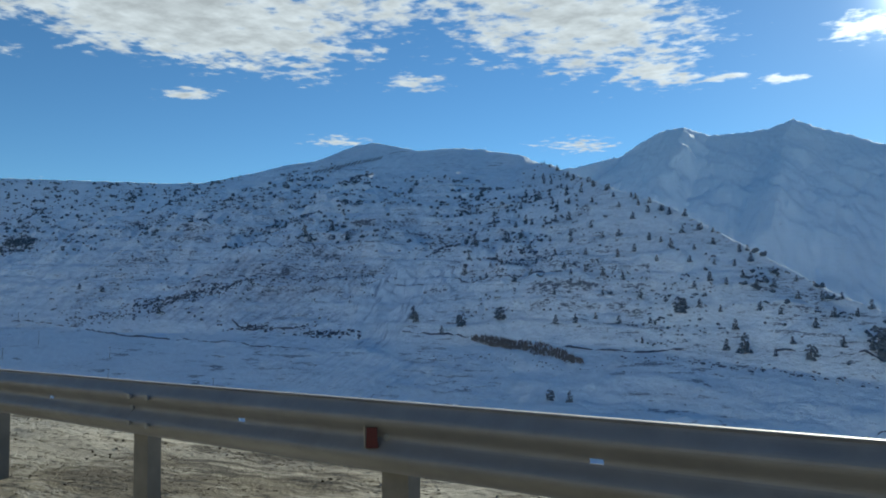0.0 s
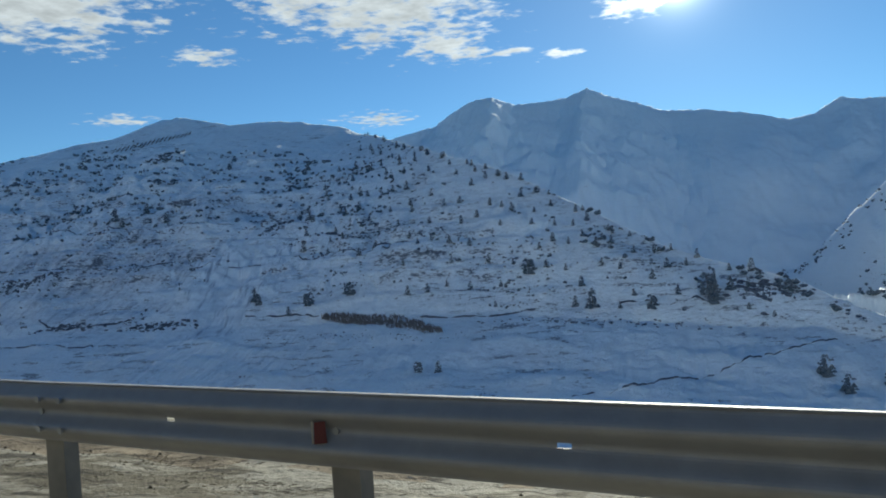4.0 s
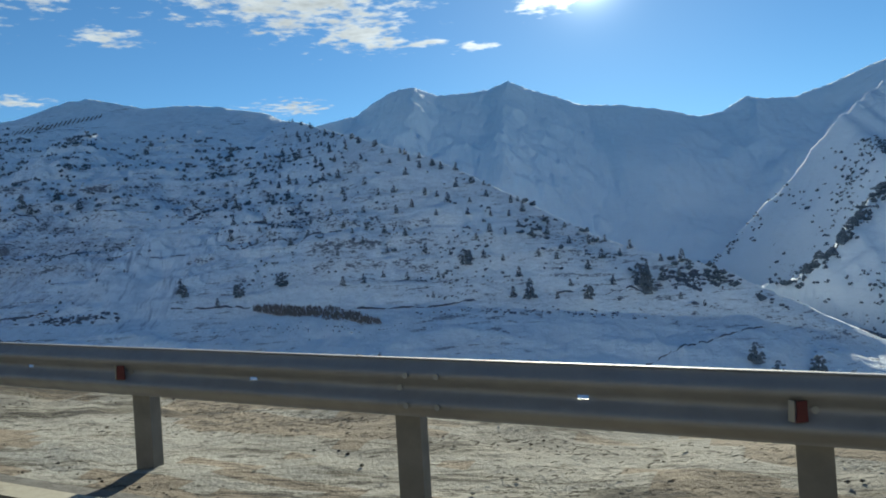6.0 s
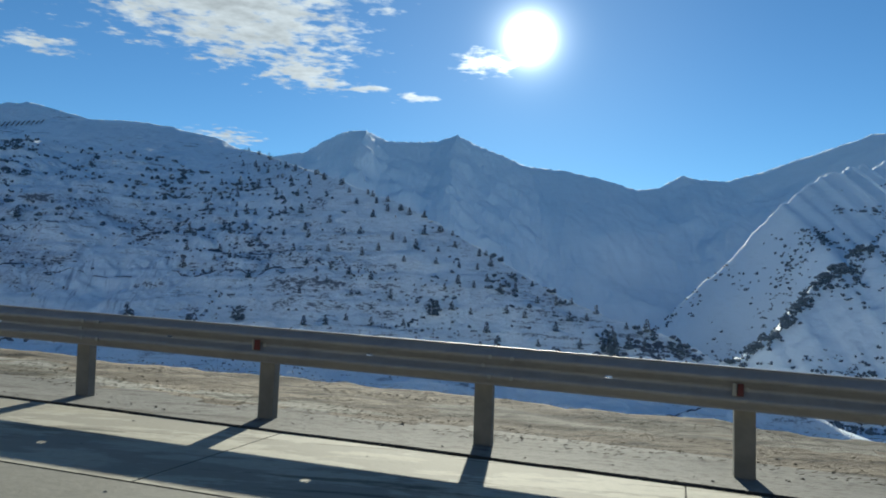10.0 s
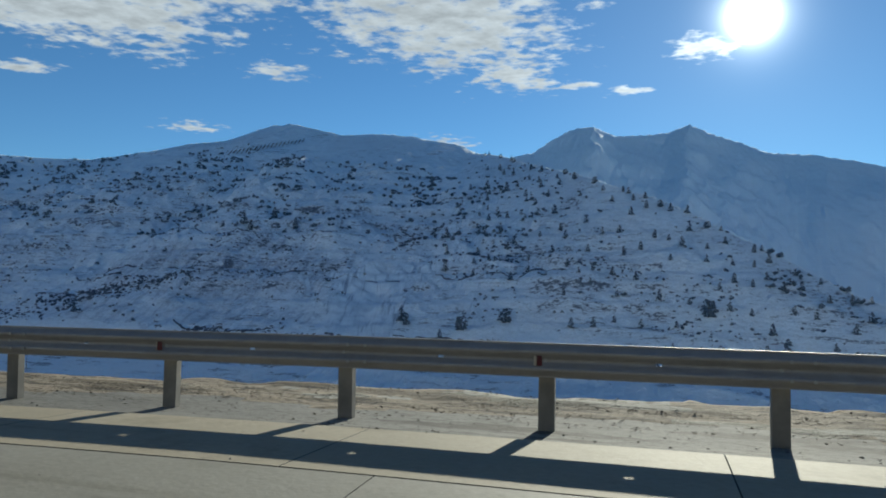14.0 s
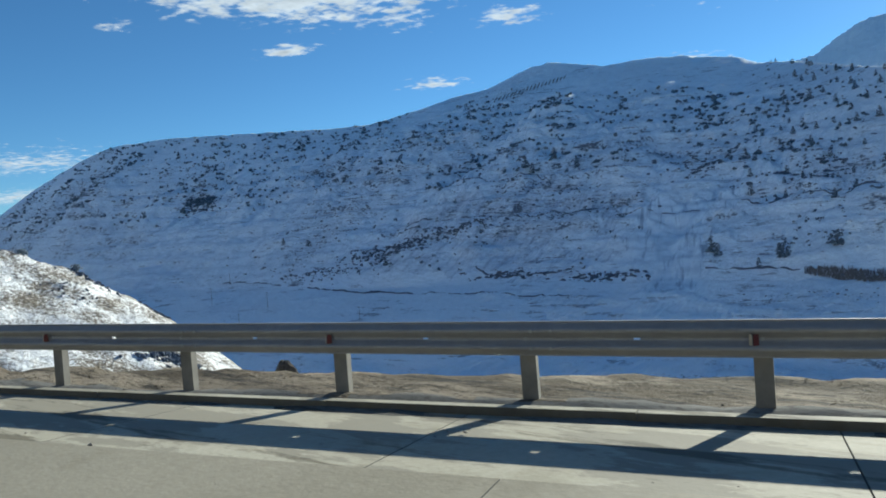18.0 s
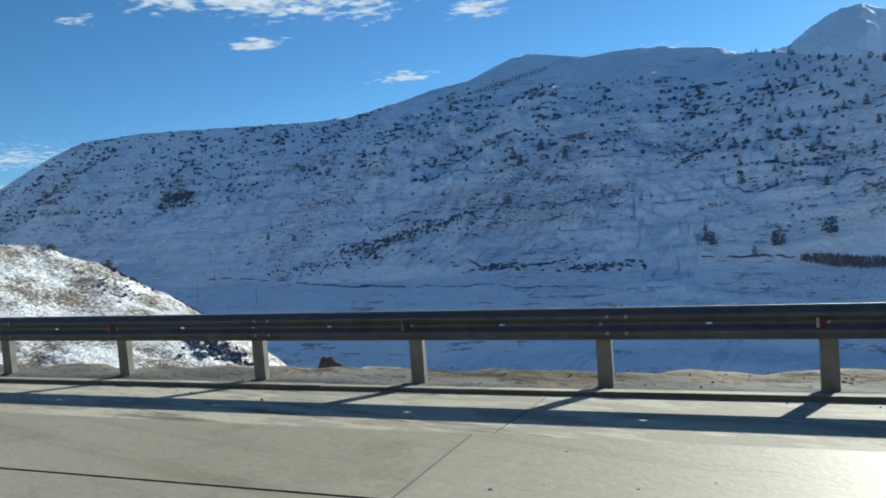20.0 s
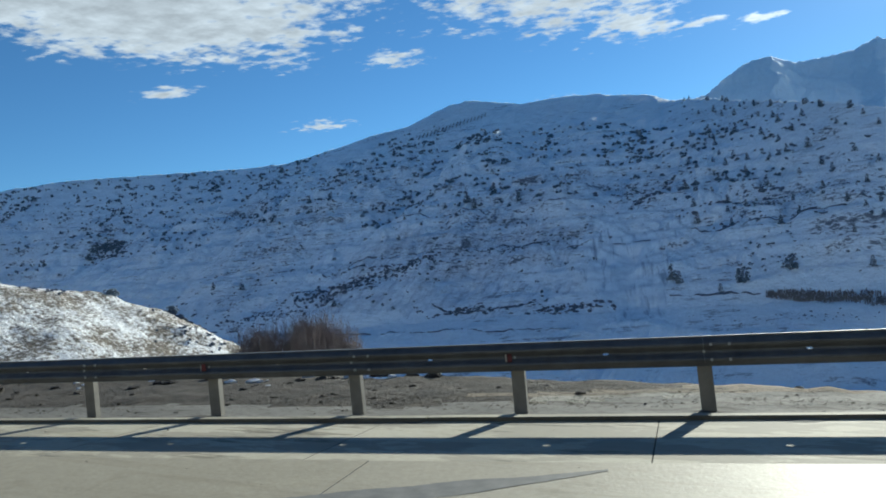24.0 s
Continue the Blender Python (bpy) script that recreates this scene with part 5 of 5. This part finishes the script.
for spot in ((-1054, 583, 22), (-944, 583, 18), (-915, 520, 14), (-774, 563, 13), (-1120, 660, 16), (-690, 500, 13), (-560, 520, 13)):
    utility_pole(*spot)


# ---- beside the road ----
def boulder_bm(radius, seed, flat=0.7, jag=0.25):
    bm = bmesh.new()
    bmesh.ops.create_icosphere(bm, subdivisions=3, radius=radius)
    rng = random.Random(seed)
    shift = Vector((rng.uniform(0, 50), rng.uniform(0, 50), rng.uniform(0, 50)))
    for v in bm.verts:
        n = v.co.normalized()
        v.co *= 1 + jag * noise.fractal(n * 1.6 + shift, 0.8, 2.0, 4) + 0.08 * noise.noise(n * 6 + shift)
        v.co.z *= flat
    return bm


def placed(name, label, category, m):
    ob = tagged(new(name), label, category)
    ob.matrix_world = m
    return ob


mound = placed("gravel_heap", "dark heap of gravel and stones with snow on one side", "gravel heap", line_pose(228.2, 1.1))
bm = boulder_bm(0.60, 3, 0.5, 0.22)
for v in bm.verts:
    v.co.x *= 1.15
part("heap", bm, SOIL, mound)
for k, (dx, dy, s) in enumerate(((0.55, -0.25, 0.16), (0.7, -0.1, 0.12), (0.45, -0.42, 0.11), (0.85, 0.1, 0.1), (-0.6, -0.35, 0.1))):
    bm = boulder_bm(s, 40 + k, 0.8, 0.3)
    bmesh.ops.translate(bm, verts=bm.verts, vec=(dx, dy, s * 0.5))
    part("stone", bm, WHITE if k in (0, 1) else STONE, mound)

marker = placed("marker_post", "short grey concrete marker post with a sloping top", "marker post", line_pose(223.5, 0.84) @ pose(0, 0, 0, 0, 0, 32))
part("shaft", box_bm(-0.095, 0.095, -0.075, 0.075, -0.3, 0.68, 0.008), GREY_CONCRETE, marker)
bm = bmesh.new()
bmesh.ops.create_cone(bm, cap_ends=True, segments=4, radius1=0.14, radius2=0.012, depth=0.14, matrix=Matrix.Translation((0, 0, 0.745)) @ Matrix.Rotation(radians(45), 4, "Z") )
part("pointed_cap", bm, STONE, marker, "grey pointed concrete cap")

block = placed("concrete_block", "weathered concrete block standing behind the rail", "concrete block", line_pose(306.85, 0.72) @ pose(0, 0, 0, 0, 0, -14))
bm = prism_bm([(-0.37, 0.135), (0.36, 0.105), (0.43, 0.14), (0.41, 0.37), (0.30, 0.385), (-0.33, 0.345), (-0.385, 0.31)], -0.24, 0.22)
bmesh.ops.bevel(bm, geom=bm.edges[:], offset=0.018, segments=2, affect="EDGES", profile=0.6)
part("block_body", bm, GREY_CONCRETE, block)
bm = prism_bm([(-0.55, 0.12), (-0.36, 0.05), (-0.02, -0.12), (0.28, -0.12), (0.42, 0.08), (0.36, 0.118), (-0.36, 0.148)], -0.27, 0.20)
bmesh.ops.bevel(bm, geom=bm.edges[:], offset=0.015, segments=2, affect="EDGES", profile=0.6)
# dark joint colour paints the shade under the block onto the footing
part("footing", bm, JOINT, block, "undercut concrete footing coloured dark for its shade")
part("lifting_loop", tube_bm(0.02, 0.34, 0.41, 8), STEELPLAIN, block)

crag = placed("crag", "rounded dark crag standing out of the snow below the road", "rock", Matrix.Translation((-418.3, 172, -42.0)))
for dx, dy, r, tall, seed in ((0.0, 0.0, 4.4, 1.75, 81), (-6.0, 4.0, 4.0, 1.75, 82)):
    bm = boulder_bm(r, seed, tall, 0.2)
    bmesh.ops.translate(bm, verts=bm.verts, vec=(dx, dy, -0.2))
    part("rock_face", bm, SOIL, crag)

for u, off, s, seed in ((235.06, -2.36, 0.062, 1), (116.8, -0.95, 0.20, 5), (117.6, -1.0, 0.14, 6), (117.2, -0.6, 0.12, 7), (167.15, 2.3, 0.17, 9), (165.85, 1.05, 0.05, 11)):
    rock = placed("stone", "loose angular stone lying at the road's edge", "stone", line_pose(u, off, s * 0.35))
    bm = boulder_bm(s, 60 + seed, 0.75, 0.2)
    part("stone_body", bm, ROCK if off > 1 else STONE, rock)


def pebbles(name, label, count, u0, u1, o0, o1, s0, s1, seed, material, cluster=None):
    rng = random.Random(seed)
    verts, faces = [], []
    uu = [rng.uniform(u0, u1) for _ in range(count)]
    oo = [o0 + (o1 - o0) * rng.random() for _ in range(count)]
    if cluster:
        # keep the places where the noise is high, so that clods lie in streaks
        keep = fractal(np.array(uu) / 1.4, np.array(oo) / 0.3, seed, 3, 0.6) + 0.4 * fractal(np.array(uu) / 9.0, np.array(oo) / 1.5, seed + 5, 2) > cluster
        uu, oo = np.array(uu)[keep], np.array(oo)[keep]
    xs, ys, zs, _ = on_line(np.array(uu), np.array(oo))
    uu, oo = np.array(uu), np.array(oo)
    zs = zs + np.where(oo > -0.6, verge_lift(uu, oo), -0.01)
    for x, y, z in zip(xs, ys, zs):
        s = s0 + (s1 - s0) * rng.random() ** 3
        base = len(verts)
        for dx, dy, dz in ((1, 0, 0), (0.3, 0.9, 0), (-0.9, 0.4, 0), (-0.3, -1, 0), (0.1, 0, 0.75), (0, 0.1, -0.6)):
            verts.append((x + dx * s * rng.uniform(0.7, 1.5), y + dy * s * rng.uniform(0.6, 1.1), z + dz * s * rng.uniform(0.5, 1.1)))
        for a, b in ((0, 1), (1, 2), (2, 3), (3, 0)):
            faces.append((base + a, base + b, base + 4))
            faces.append((base + b, base + a, base + 5))
    return tagged(mesh_object(name, verts, faces, material), label, "gravel", kind="stuff")


pebbles("gravel", "loose gravel and clods on the sandy shoulder", 5000, -10, 345, -0.3, 2.2, 0.006, 0.018, 5, STONE, 0.45)
pebbles("pale_gravel", "pale pebbles on the sandy shoulder", 4000, -10, 345, -0.7, 2.4, 0.006, 0.02, 6, DIRT, 0.2)
pebbles("debris", "dark soil crumbs along the shoulder", 52000, -10, 345, -0.5, 2.6, 0.004, 0.020, 11, SOIL, 0.3)
pebbles("grit", "grit scattered over the concrete road edge", 1500, -10, 345, -4.5, -0.5, 0.006, 0.028, 7, STONE)


def litter(name, label, count, u0, u1, o0, o1, seed, material, cluster):
    """Dead grass and straw lying along the shoulder: thin three-sided blades in one mesh."""
    rng = np.random.default_rng(seed)
    u, o = rng.uniform(u0, u1, count), rng.uniform(o0, o1, count)
    keep = fractal(u / 1.7, o / 0.28, seed, 3, 0.6) + 0.5 * fractal(u / 8.0, o / 1.2, seed + 5, 2) > cluster
    u, o = u[keep], o[keep]
    x, y, z, th = on_line(u, o)
    z = z + verge_lift(u, o) + 0.012
    n = len(u)
    turn, half, w = th + rng.normal(0, 0.5, n), rng.uniform(0.006, 0.024, n), rng.uniform(0.0012, 0.003, n)
    dx, dy, rise = np.cos(turn) * half, np.sin(turn) * half, rng.uniform(-0.003, 0.012, n)
    px, py = -np.sin(turn) * w, np.cos(turn) * w
    ends = []
    for k in (-1, 1):
        ends += [(x + k * dx + px, y + k * dy + py, z + (k > 0) * rise), (x + k * dx - px, y + k * dy - py, z + (k > 0) * rise), (x + k * dx, y + k * dy, z + (k > 0) * rise + 1.5 * w)]
    verts = np.stack([np.stack(e, -1) for e in ends], 1).reshape(-1, 3)
    faces = [(6 * i + a, 6 * i + b, 6 * i + b + 3, 6 * i + a + 3) for i in range(n) for a, b in ((0, 1), (1, 2), (2, 0))]
    return tagged(mesh_object(name, verts, faces, material), label, "dead grass", kind="stuff")


STRAW = shader("dead_grass", flat_colour(0.13, 0.11, 0.075, 0.5, 3.0), 0.95)
litter("dead_grass", "dark dead grass and straw strewn over the sandy shoulder", 120000, -10, 345, 0.1, 2.6, 21, STRAW, 0.12)
litter("seam_grass", "dead grass in the seam between shoulder and concrete", 9000, 117, 183, -0.69, -0.60, 23, STRAW, -0.7)


us_seam = np.arange(117.2, 183, 0.06)
mid_seam = -0.630 + 0.016 * fractal(us_seam / 0.5, us_seam * 0, 61, 3)
half_seam = np.clip(0.009 + 0.030 * fractal(us_seam / 0.7, us_seam * 0, 63, 4, 0.6), 0.0015, 0.04)
seam_pts = np.stack([np.stack([c for c in on_line(us_seam, mid_seam + k * half_seam)[:3]], -1) for k in (-1, 0, 1)], 1)
seam_pts[..., 2] += np.array([-0.012, 0.020, -0.012]) - 0.010
tagged(grid_object("soil_seam", seam_pts, SOIL), "dark soil seam between the concrete apron and the shoulder", "soil seam", kind="structure")


def lumps_of(name, label, spots, material, seed):
    """Low rounded clods, each a squashed six-sided lump: spots are u, off and size."""
    rng = random.Random(seed)
    verts, faces = [], []
    for u, o, s in spots:
        x, y, z, th = (float(v) for v in on_line(u, o))
        z += float(verge_lift(u, o))
        base, n, wide, tall = len(verts), 6, s * rng.uniform(0.9, 1.9), s * rng.uniform(0.35, 0.75)
        for level, grow in ((-0.3, 1.0), (0.45, 0.9), (0.95, 0.45)):
            for i in range(n):
                a = 2 * math.pi * i / n
                r, w = wide * grow * rng.uniform(0.65, 1.15), s * grow * rng.uniform(0.6, 1.1)
                verts.append((x + r * math.cos(a) * math.cos(th) - w * math.sin(a) * math.sin(th), y + r * math.cos(a) * math.sin(th) + w * math.sin(a) * math.cos(th), z + level * tall * rng.uniform(0.75, 1.25)))
        for level in (0, 1):
            for i in range(n):
                a, b = base + level * n + i, base + level * n + (i + 1) % n
                faces.append((a, b, b + n, a + n))
        faces.append(tuple(range(base + 2 * n, base + 3 * n)))
    return tagged(mesh_object(name, verts, faces, material), label, "clods", kind="stuff")


# a bulldozed rim of clods and old snow at the edge of the wide shoulder
rng = random.Random(44)
rim = [(rng.uniform(312, 348), rng.uniform(0.5, 6.5), rng.uniform(0.015, 0.05)) for _ in range(900)]
rim += [(rng.uniform(316, 345), rng.gauss(3.3, 0.6), rng.uniform(0.04, 0.15)) for _ in range(420)]
lumps_of("soil_clods", "dark soil clods pushed to the edge of the shoulder", rim, SOIL, 45)
snowy = [(rng.uniform(317, 345), rng.gauss(3.2, 0.5), rng.uniform(0.03, 0.11)) for _ in range(130)]
snowy += [(rng.uniform(318, 345), rng.uniform(1.2, 6.0), rng.uniform(0.02, 0.06)) for _ in range(60)]
OLD_SNOW = shader("old_snow", flat_colour(0.70, 0.71, 0.72, 0.15, 9.0), 0.8)
lumps_of("snow_clods", "small clods of old snow on the dark soil", snowy, OLD_SNOW, 46)


# ---- bare bushes ----
def bare_bush(x, y, z, h, spread, stems, seed):
    """Many thin forking stems, in one mesh of three-sided twigs."""
    rng = random.Random(seed)
    verts, faces = [], []

    def twig(a, b, r0, r1):
        d = (b - a).normalized()
        side = d.orthogonal().normalized()
        other = d.cross(side)
        base = len(verts)
        for p, r in ((a, r0), (b, r1)):
            for k in range(3):
                w = 2 * math.pi * k / 3
                verts.append(p + side * (r * math.cos(w)) + other * (r * math.sin(w)))
        for k in range(3):
            faces.append((base + k, base + (k + 1) % 3, base + 3 + (k + 1) % 3, base + 3 + k))

    for _ in range(stems):
        a = Vector((rng.gauss(0, spread * 0.42), rng.gauss(0, spread * 0.3), -0.2))
        lean = Vector((rng.uniform(-0.25, 0.25), rng.uniform(-0.25, 0.25), 1))
        top = h * rng.uniform(0.6, 1.05) * (1 - 0.25 * (abs(a.x) / spread) ** 2)
        b = a + lean * (top * 0.5)
        twig(a, b, 0.02, 0.013)
        for _ in range(5):
            c = b + Vector((rng.uniform(-0.35, 0.35), rng.uniform(-0.35, 0.35), 1)) * (top * rng.uniform(0.25, 0.5))
            twig(b, c, 0.011, 0.006)
            for _ in range(3):
                d = c.lerp(b, rng.random() * 0.6)
                twig(d, d + Vector((rng.uniform(-0.5, 0.5), rng.uniform(-0.5, 0.5), 0.9)) * (top * rng.uniform(0.08, 0.2)), 0.006, 0.003)
    bush = tagged(new("bush"), "bare brown leafless bush below the road", "bush", "bushes below the road")
    bush.matrix_world = pose(x, y, z)
    me = bpy.data.meshes.new("brushwood")
    me.from_pydata(verts, [], faces)
    me.materials.append(TWIGS)
    new("brushwood", me).parent = bush


for k, (x, y, z, h, spread) in enumerate(((-323.6, 19.9, 0.4, 3.1, 0.6), (-324.6, 19.2, 0.5, 3.0, 0.55), (-322.9, 20.8, 0.3, 2.9, 0.5), (-324.2, 21.3, 0.4, 3.2, 0.6))):
    bare_bush(x, y, z, h, spread, 260, 70 + k)

shrub = placed("knoll_shrub", "dark low shrub on the crest of the snowy spur", "shrub", pose(-459.7, 130.1, float(ground_height(np.array([[-459.7]]), np.array([[130.1]]))[0, 0])))
bm = bmesh.new()
rng = random.Random(3)
for _ in range(60):
    tuft(bm, rng.gauss(0, 0.7), rng.gauss(0, 0.6), rng.uniform(0, 1.7), 0.35, rng)
part("foliage", bm, NEEDLES, shrub)
shrub = copy_thing(shrub, pose(-465.5, 117.5, float(ground_height(np.array([[-465.5]]), np.array([[117.5]]))[0, 0]) - 0.4, 0, 0, 70))


# ---- snow fences below the summit ----
def snow_fence(x, y, run):
    """A slatted fence that stands down the slope's fall, on posts."""
    zs = [height_at(x + 0.35 * d, y - d) for d in (0.0, run)]
    fence = tagged(new("snow_fence"), "dark slatted snow fence standing down the snowy slope", "snow fence", "snow fences below the summit")
    fence.matrix_world = pose(x, y, zs[0])
    drop = zs[1] - zs[0]
    for k in range(3):
        rail = bmesh.new()
        corners = [(0.35 * d + a, -d, drop * d / run + 0.5 + 0.75 * k + b) for d in (0.0, run) for a, b in ((-0.12, 0), (0.12, 0), (0.12, 0.5), (-0.12, 0.5))]
        v = [rail.verts.new(c) for c in corners]
        for i in range(4):
            rail.faces.new((v[i], v[(i + 1) % 4], v[4 + (i + 1) % 4], v[4 + i]))
        rail.faces.new(v[:4])
        rail.faces.new(v[7:3:-1])
        part("board", rail, BARK, fence)
    for k in range(4):
        d = run * (k + 0.2) / 3.6
        post = tube_bm(0.18, -1.0, 3.2, 6)
        bmesh.ops.translate(post, verts=post.verts, vec=(0.35 * d, -d, drop * d / run))
        part("post", post, BARK, fence)


for k in range(22):
    f = k / 21
    snow_fence(-1068 + 92 * f, 1250 + 165 * f, 27.0)


# ---- a damp stain on the concrete ----
rng = random.Random(8)
rows = []
for k in range(80):
    f = k / 79
    u, mid, half = 322.3 - 3.5 * f, -4.02 + 1.0 * f + 0.45 * f * f + 0.05 * math.sin(5 * f), (0.03 + 0.15 * math.sin(math.pi * min(1, f * 1.02)) ** 0.8) * (1 + 0.16 * math.sin(11 * f) + 0.10 * math.sin(27 * f + 1) + rng.uniform(-0.04, 0.04))
    rows.append([[float(c) for c in on_line(u, mid + s * half)[:3]] for s in (-1, 1)])
stain_pts = np.array(rows)
stain_pts[..., 2] -= 0.0065
tagged(grid_object("stain", stain_pts, shader("damp_concrete", flat_colour(0.165, 0.157, 0.135, 0.25, 6.0), 0.55)), "long damp stain on the concrete road", "stain", kind="structure")


# ---- road slabs ----
lay(-30, 117.975, 3.0, -2.4, -0.81, "apron_slab", APRON, -0.01)
lay(117.975, 184.5, 3.075, -2.4, -0.66, "apron_slab", APRON, -0.006)
lay(184.5, 199.5, 3.0, -2.4, -0.66, "apron_slab", SANDY_CONCRETE, -0.006)
lay(199.5, 225.6, 3.0, -2.4, -0.14, "apron_slab", SANDY_CONCRETE, -0.006)
lay(225.6, 240.5, 3.0, -2.4, -0.36, "apron_slab", SANDY_CONCRETE, -0.03)
lay(240.5, 400, 3.0, -2.4, -0.36, "apron_slab", APRON, -0.03)
for o0, o1, lift in ((-3.55, -2.4, -0.01), (-7.3, -3.55, -0.006), (-11.0, -7.3, -0.006)):
    lay(-32.2, 240.5, 5.0, o0, o1, "slab", GREY_CONCRETE, lift)
for o0, o1, lift in ((-3.84, -2.4, -0.01), (-7.6, -3.87, -0.006), (-11.0, -7.62, -0.006)):
    lay(240.5, 400, 5.02, o0, o1, "slab", CONCRETE, lift)
